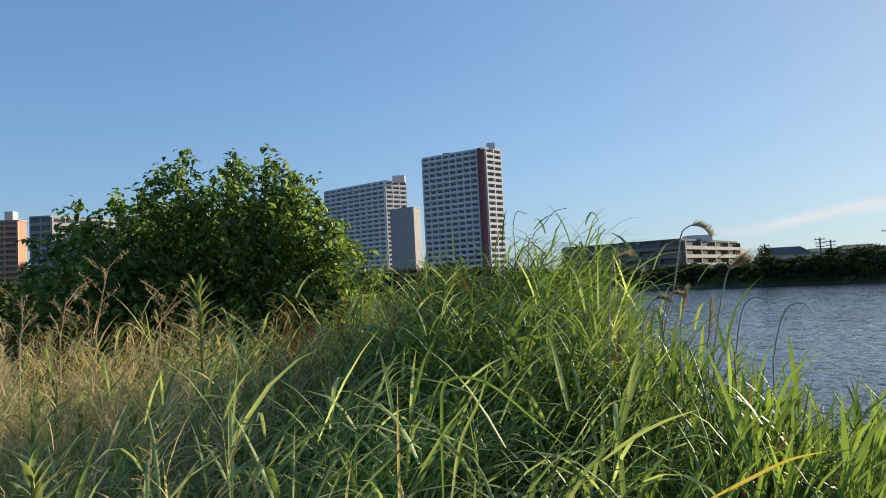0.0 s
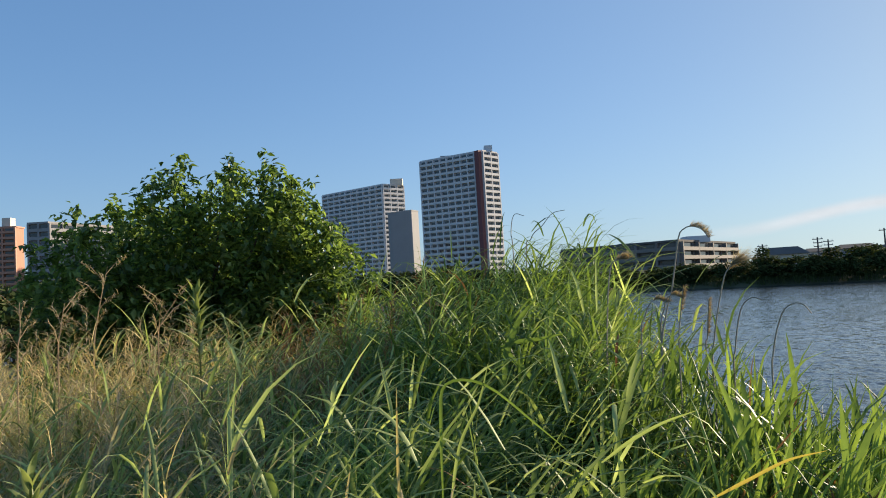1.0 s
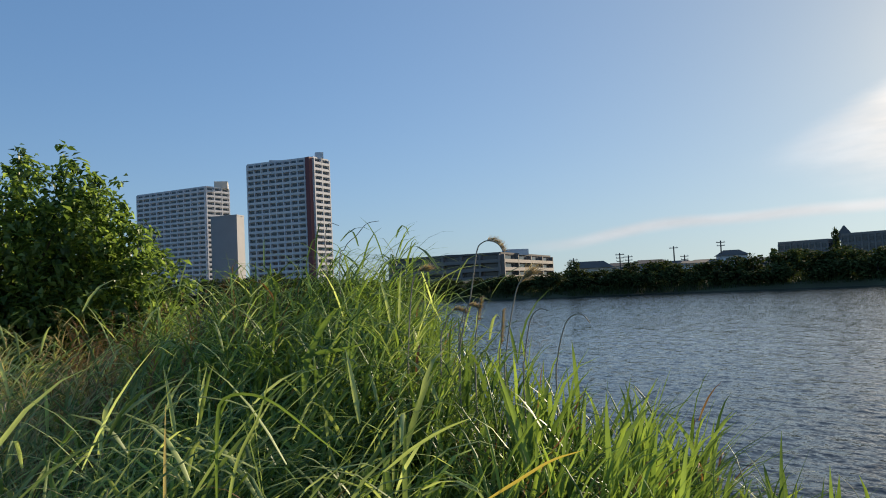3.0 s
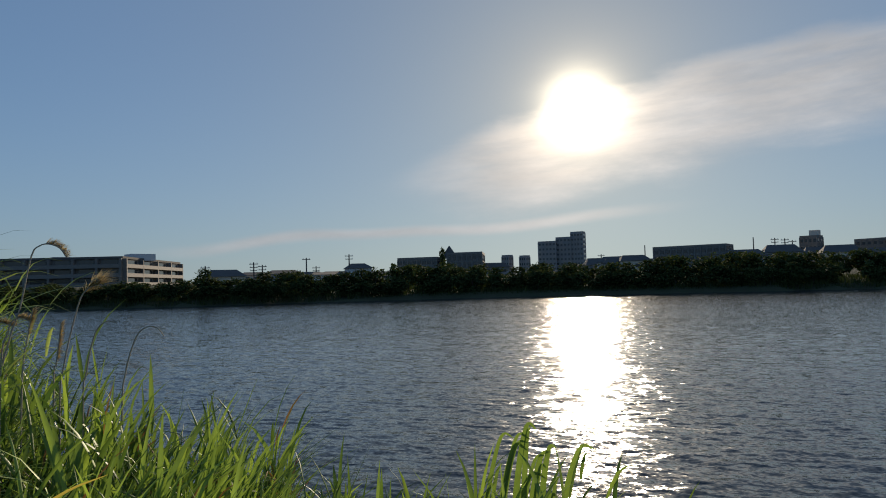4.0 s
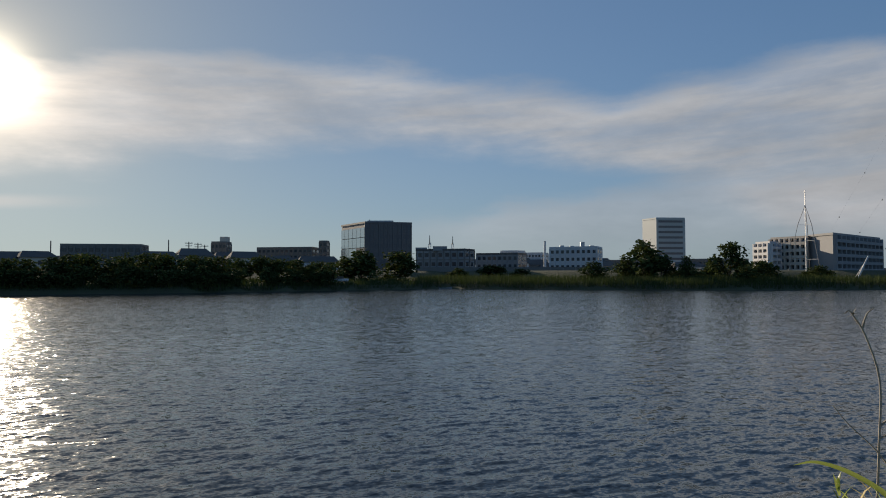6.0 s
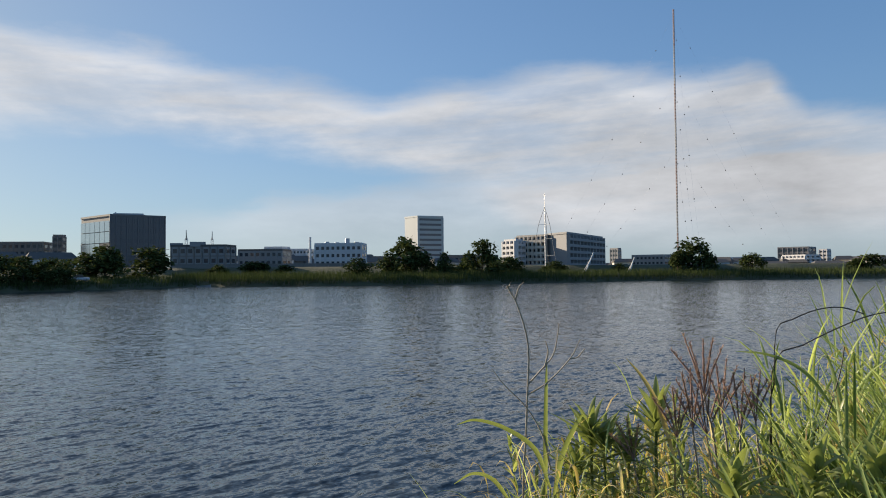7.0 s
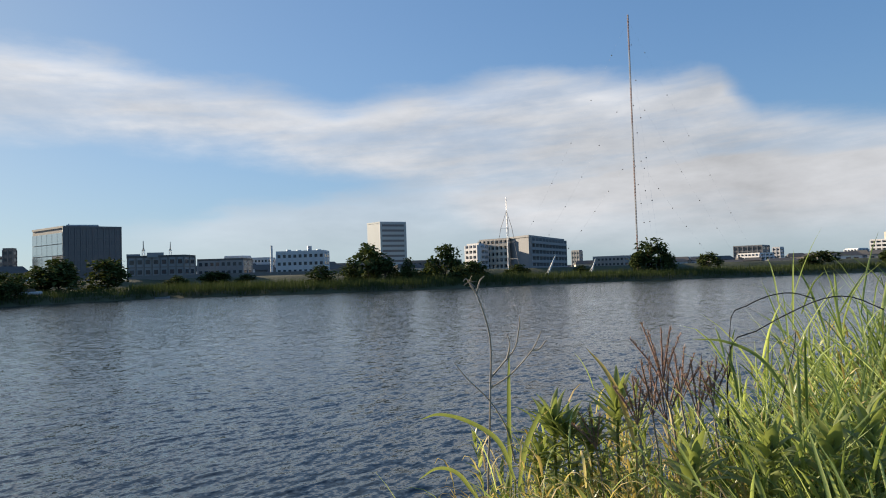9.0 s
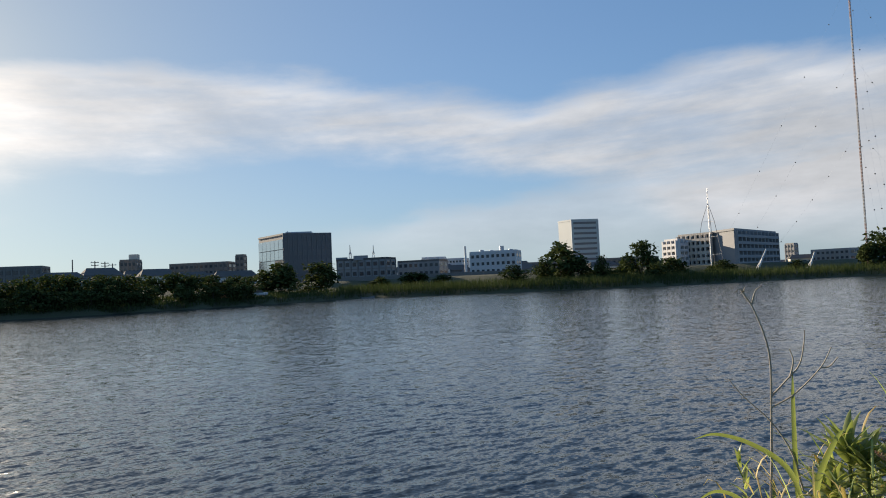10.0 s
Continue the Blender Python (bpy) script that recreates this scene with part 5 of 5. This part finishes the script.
seed_stalk(0, 5.6, [(-27.0, -4), (-26.7, -1), (-26.3, 1.2), (-25.9, 3.0)], 1, "tall dry branching seed stalk in the meadow", M_PLUME_TAN)
seed_stalk(0, 5.6, [(-31.8, -4), (-31.6, -1.5), (-31.6, 0.6)], 2, "dry branching seed stalk, half fallen open", M_PLUME_TAN)
seed_stalk(0, 5.4, [(-29.3, -4), (-29.1, -1.5), (-28.8, 0.4)], 3, "dry branching seed stalk in the meadow", M_PLUME_TAN)
seed_stalk(0, 5.0, [(-22.6, -4), (-22.3, -1.5), (-21.2, 0.2)], 4, "leaning dry seed stalk under the tree", M_PLUME_TAN)


def weed(yaw, r, pts, leaves, size, width, seed, label, mat=None):
    """One leafy weed: a stem and its leaves, each group of leaves a whorl."""
    t, foot, path = stalk("weed", label, "weed", yaw, r, pts, 0.007, 0.004, M_WEED, "leafy weeds on the bank")
    rng = np.random.default_rng(seed)
    k = len(path)
    for i in range(leaves):
        s = (0.3 + 0.7 * i / (leaves - 1)) ** 0.8
        p = np.array([path[min(k - 1, int(s * (k - 1)))] - foot])
        v, f = blades(p, np.array([size * (1.2 - 0.55 * s ** 3) * rng.uniform(0.8, 1.15)]), np.array([width * rng.uniform(0.8, 1.2)]), np.array([i * 2.4 + rng.normal(0, 0.2)]),
                      np.array([1.25 - 0.95 * s ** 4]), np.array([rng.uniform(0.2, 0.9)]), 5, 0.2)
        part("leaf", raw_mesh("leaf", v, f, mat or M_WEED), None, t)


for q in (((120.6, -17), (120.5, -11.6)), ((121.7, -17), (121.6, -12.6)), ((125.6, -16), (125.7, -10.2)), ((123.4, -18), (123.6, -13.2)), ((119.2, -19), (119.4, -14.6))):
    weed(113, 2.35, list(q), 40, 0.16, 0.026, int(q[0][0] * 10), "tall weed with narrow leaves round its tip")
for q, sz, w in ((((136.5, -19), (136.8, -12.8)), 0.15, 0.036), (((140.5, -19), (140.8, -12.5)), 0.15, 0.036), (((131.0, -20), (131.3, -14.5)), 0.14, 0.034), (((143.5, -18), (143.2, -11.0)), 0.15, 0.036)):
    weed(113, 2.0, list(q), 26, sz, w, int(q[0][0] * 10), "broad-leaved weed low on the bank")
weed(0, 4.6, [(-19.6, -6), (-19.7, 0.9)], 54, 0.2, 0.03, 5, "tall green weed with feathered leaves")
weed(0, 2.4, [(-31.0, -20), (-31.2, -11.5)], 40, 0.15, 0.025, 6, "green weed with a pale yellow tip")


def dead_stalk():
    t, foot, path = stalk("dead_stalk", "grey leafless dead stalk with forked twigs", "stalk", 113, 2.3, [(115.0, -19), (115.3, -13), (115.45, -9.9), (115.6, -5.4), (114.75, -2.1), (114.0, -0.7)], 0.0042, 0.0024, M_STEM)
    rng = np.random.default_rng(3)
    twigs = [[(115.5, -8.6), (116.6, -7.4), (117.6, -6.2), (118.0, -4.6), (118.1, -3.6)], [(115.45, -9.4), (117.2, -8.3), (119.0, -6.4), (119.8, -4.9)], [(117.3, -15.2), (116.7, -12.6), (115.4, -10.4), (113.6, -8.6), (112.6, -7.3)],
             [(116.9, -7.2), (117.2, -5.9), (117.0, -5.0)], [(114.6, -1.6), (114.9, -0.6), (115.3, -0.2)], [(114.3, -1.2), (113.8, -0.4), (113.5, -0.6)], [(119.0, -6.4), (119.6, -6.3), (120.2, -5.6)],
             [(117.5, -15.5), (118.5, -14.6), (119.3, -15.2)]]
    for q in twigs:
        w = smooth_path([from_eye(113, a, e, 2.3) - foot for a, e in q], 12)
        k = len(w)
        part("twig", tube(bmesh.new(), w, [0.0034 - 0.0022 * i / k for i in range(k)], 5), M_STEM, t)
    at = [np.array(path[-1] - foot)] * 7 + [np.array(path[-3] - foot)] * 4
    v, f = spray(at, 0.03, 0.004, rng, (0.3, 2.2), 3)
    part("withered_tip", raw_mesh("withered_tip", v, f, M_STEM), None, t)


dead_stalk()


def bent_reed(pts, label):
    stalk("bent_reed", label, "reed", 113, 2.5, pts, 0.0024, 0.0018, M_DARKSTEM, "bent dark reeds")


bent_reed([(133.9, -12), (134.25, -8), (134.5, -3.95), (135.6, -3.1), (137.2, -2.35), (138.8, -2.15), (140.2, -2.6)], "black reed stem snapped into an arch")
bent_reed([(134.0, -12), (134.4, -6.2), (136.2, -5.0), (138.6, -3.6), (140.8, -2.6), (142.6, -2.5), (144.5, -3.4)], "black reed stem bent over sideways")
bent_reed([(136.6, -14), (137.6, -10.5), (138.6, -6.8), (138.9, -5.0)], "short dark reed stem among grass")


def plume_grass(r, root, fan, tips, seed, label):
    """A stiff stem with a fan of bristly purple spikes."""
    t, foot, path = stalk("plume_grass", label, "grass", 113, r, [root, fan], 0.005, 0.003, M_STEM, "purple plume grasses")
    rng = np.random.default_rng(seed)
    o = from_eye(113, fan[0], fan[1], r) - foot
    for a, e in tips:
        q = from_eye(113, a, e, r + rng.normal(0, 0.06)) - foot
        mid = o.lerp(q, 0.45) + Vector((0, 0, 0.01))
        s = part("spike", tube(bmesh.new(), [o, mid, q], [0.0015, 0.0034, 0.0015], 5), M_PLUME, t)
        at = np.array([mid.lerp(q, f) if f > 0 else mid.lerp(o, -f) for f in rng.uniform(-0.45, 1, 70)])
        v, f = blades(at, rng.uniform(0.008, 0.017, 70), np.full(70, 0.003), rng.uniform(0, 6.28, 70), rng.uniform(0.2, 1.3, 70), np.zeros(70), 2, 0.3)
        part("bristle_tuft", raw_mesh("bristle_tuft", v, f, M_PLUME), None, s)


plume_grass(2.4, (130.2, -16), (129.3, -9.0), [(126.9, -5.6), (127.8, -4.3), (128.3, -5.0), (129.3, -4.8), (130.0, -4.7), (130.7, -5.3), (129.7, -6.3)], 1, "purple-brown plume grass, tallest fan")
plume_grass(2.4, (130.0, -18), (129.4, -12.0), [(127.2, -7.9), (128.1, -7.6), (128.9, -7.2), (129.8, -7.4), (130.6, -7.8), (131.2, -8.3)], 2, "purple-brown plume grass with dense spikes")
plume_grass(2.35, (131.8, -17), (131.8, -11.5), [(130.6, -7.7), (131.4, -7.2), (132.2, -6.9), (133.0, -7.4), (133.8, -7.6), (132.6, -8.6)], 3, "purple-brown plume grass leaning outward")
plume_grass(2.3, (127.6, -18), (127.2, -12.3), [(125.4, -9.4), (126.1, -8.8), (126.9, -8.5), (127.6, -8.8), (128.2, -9.6)], 4, "purple-brown plume grass with open spikes")
plume_grass(2.45, (131.0, -16), (130.6, -10.4), [(129.6, -7.2), (130.2, -6.5), (131.0, -6.2), (131.7, -6.8), (132.3, -7.4)], 6, "purple plume grass behind the tallest")
plume_grass(2.35, (128.8, -18), (128.4, -11.6), [(127.0, -8.6), (127.6, -7.4), (128.3, -7.0), (129.0, -7.6), (129.7, -8.4)], 7, "purple plume grass packed with spikes")
plume_grass(2.35, (133.2, -17), (132.9, -10.8), [(132.0, -8.0), (132.6, -7.3), (133.3, -7.0), (134.1, -7.6)], 8, "purple plume grass beside a dark stem")
plume_grass(2.3, (124.4, -20), (123.9, -14.2), [(122.0, -12.3), (122.6, -11.4), (123.4, -11.1), (124.3, -11.5)], 5, "small purple plume grass low on the bank")


def lone_blade(yaw, r, pts, width, label, mat, seed):
    """One broad blade along a curve, folded at the midrib."""
    w = smooth_path([from_eye(yaw, a, e, r) for a, e in pts], 16)
    foot = Vector((w[0].x, w[0].y, float(ground_z(w[0].x, w[0].y))))
    t = thing("reed_shoot", foot, label, "reed", "single reed shoots")
    out = way(pts[0][0], 0)
    v = []
    k = len(w)
    for i, p in enumerate(w):
        d = (w[min(i + 1, k - 1)] - w[max(i - 1, 0)]).normalized()
        s = d.cross(Vector((out.x, out.y, 0.3))).normalized()
        half = 0.5 * width * min(1, 0.4 + 3 * i / k) * (1 - (i / (k - 1)) ** 3) + 0.0004
        v += [p - foot - s * half, p - foot + d.cross(s) * half * 0.4, p - foot + s * half]
    f = [(3 * i + j, 3 * i + j + 1, 3 * i + j + 4, 3 * i + j + 3) for i in range(k - 1) for j in (0, 1)]
    part("blade", raw_mesh("blade", v, f, mat), None, t)
    a = Vector(v[1])
    part("stem", tube(bmesh.new(), [(0, 0, -0.03), a * 0.5, a], [0.005, 0.004, 0.003], 5), mat, t)


lone_blade(113, 2.3, [(116.9, -17), (116.9, -13), (117.0, -9), (117.1, -6.6)], 0.014, "single upright bright green reed blade", M_WEED, 1)
lone_blade(113, 2.2, [(117.2, -16.5), (116.0, -13.6), (113.6, -12.0), (111.2, -11.35), (109.6, -11.7)], 0.016, "pale green blade drooping over the water", M_WEED, 2)
lone_blade(113, 2.2, [(114.2, -18), (112.6, -16), (110.9, -15.5), (109.3, -16.3)], 0.014, "pale reed blade lying over", M_WEED, 3)
lone_blade(113, 2.2, [(117.5, -17), (118.2, -14), (119.4, -11.5), (120.0, -10.7)], 0.017, "broad green blade leaning over weeds", M_WEED, 4)
lone_blade(113, 2.3, [(127.0, -14), (126.0, -10.4), (124.8, -8.0), (123.4, -6.3)], 0.016, "straw-pale blade pointing up over the water", M_DRY, 5)
lone_blade(113, 2.5, [(138.5, -10), (136.4, -7.0), (134.0, -5.8), (131.6, -5.6)], 0.012, "bright long blade bowed over plume grass", M_GRASS, 6)
lone_blade(0, 3.0, [(4.4, -9), (5.0, -5.5), (6.2, -3.0), (7.6, -1.4)], 0.03, "broad dark reed leaf rising from the bed", M_REED, 7)
lone_blade(0, 3.0, [(4.2, -5.4), (5.6, -4.9), (7.8, -4.7), (10.0, -4.3)], 0.021, "broad reed leaf held level", M_REED, 8)
lone_blade(0, 3.0, [(4.4, -5.2), (5.4, -6.2), (6.8, -7.8), (7.4, -9.2)], 0.025, "broad reed leaf drooping forward", M_REED, 9)
lone_blade(0, 1.9, [(12.0, -14.5), (14.5, -12.8), (17.0, -11.5), (19.5, -10.6)], 0.010, "slanting yellow-green blade before the reeds", M_GRASS, 10)
lone_blade(0, 1.9, [(20.0, -17), (22.8, -15.5), (25.6, -14.0), (28.2, -13.2)], 0.009, "yellow-orange dying blade lying aslant", M_YELLOW, 11)
lone_blade(0, 1.8, [(-1.0, -18), (-0.8, -11), (-0.2, -8), (3.0, -8.2), (7.0, -11.5), (9.4, -13.6)], 0.008, "green blade folded over in an arc", M_REED, 12)
lone_blade(0, 1.8, [(-0.5, -18), (0.6, -13), (2.4, -9.6), (3.4, -6.4)], 0.008, "bright green upright blade in the grass", M_GRASS, 13)
lone_blade(0, 1.7, [(-4.6, -19), (-4.5, -13.5), (-4.3, -8.0)], 0.007, "thin pale stem standing in the grass", M_DRY, 14)

cr = random.Random(4)
for k in range(16):
    a, top = 44.5 + 0.42 * k + cr.uniform(-0.4, 0.4), cr.uniform(-15.5, -10.8) - abs(k - 6) * 0.2
    bend = cr.uniform(0.8, 3.4)
    lone_blade(56, 2.9, [(a, -21), (a + 0.2 * bend, (top - 21) / 2), (a + 0.6 * bend, top - 0.4), (a + bend, top - cr.uniform(-0.6, 0.9))], cr.uniform(0.016, 0.028), "dark curved reed blade at the brink", M_REED, k)
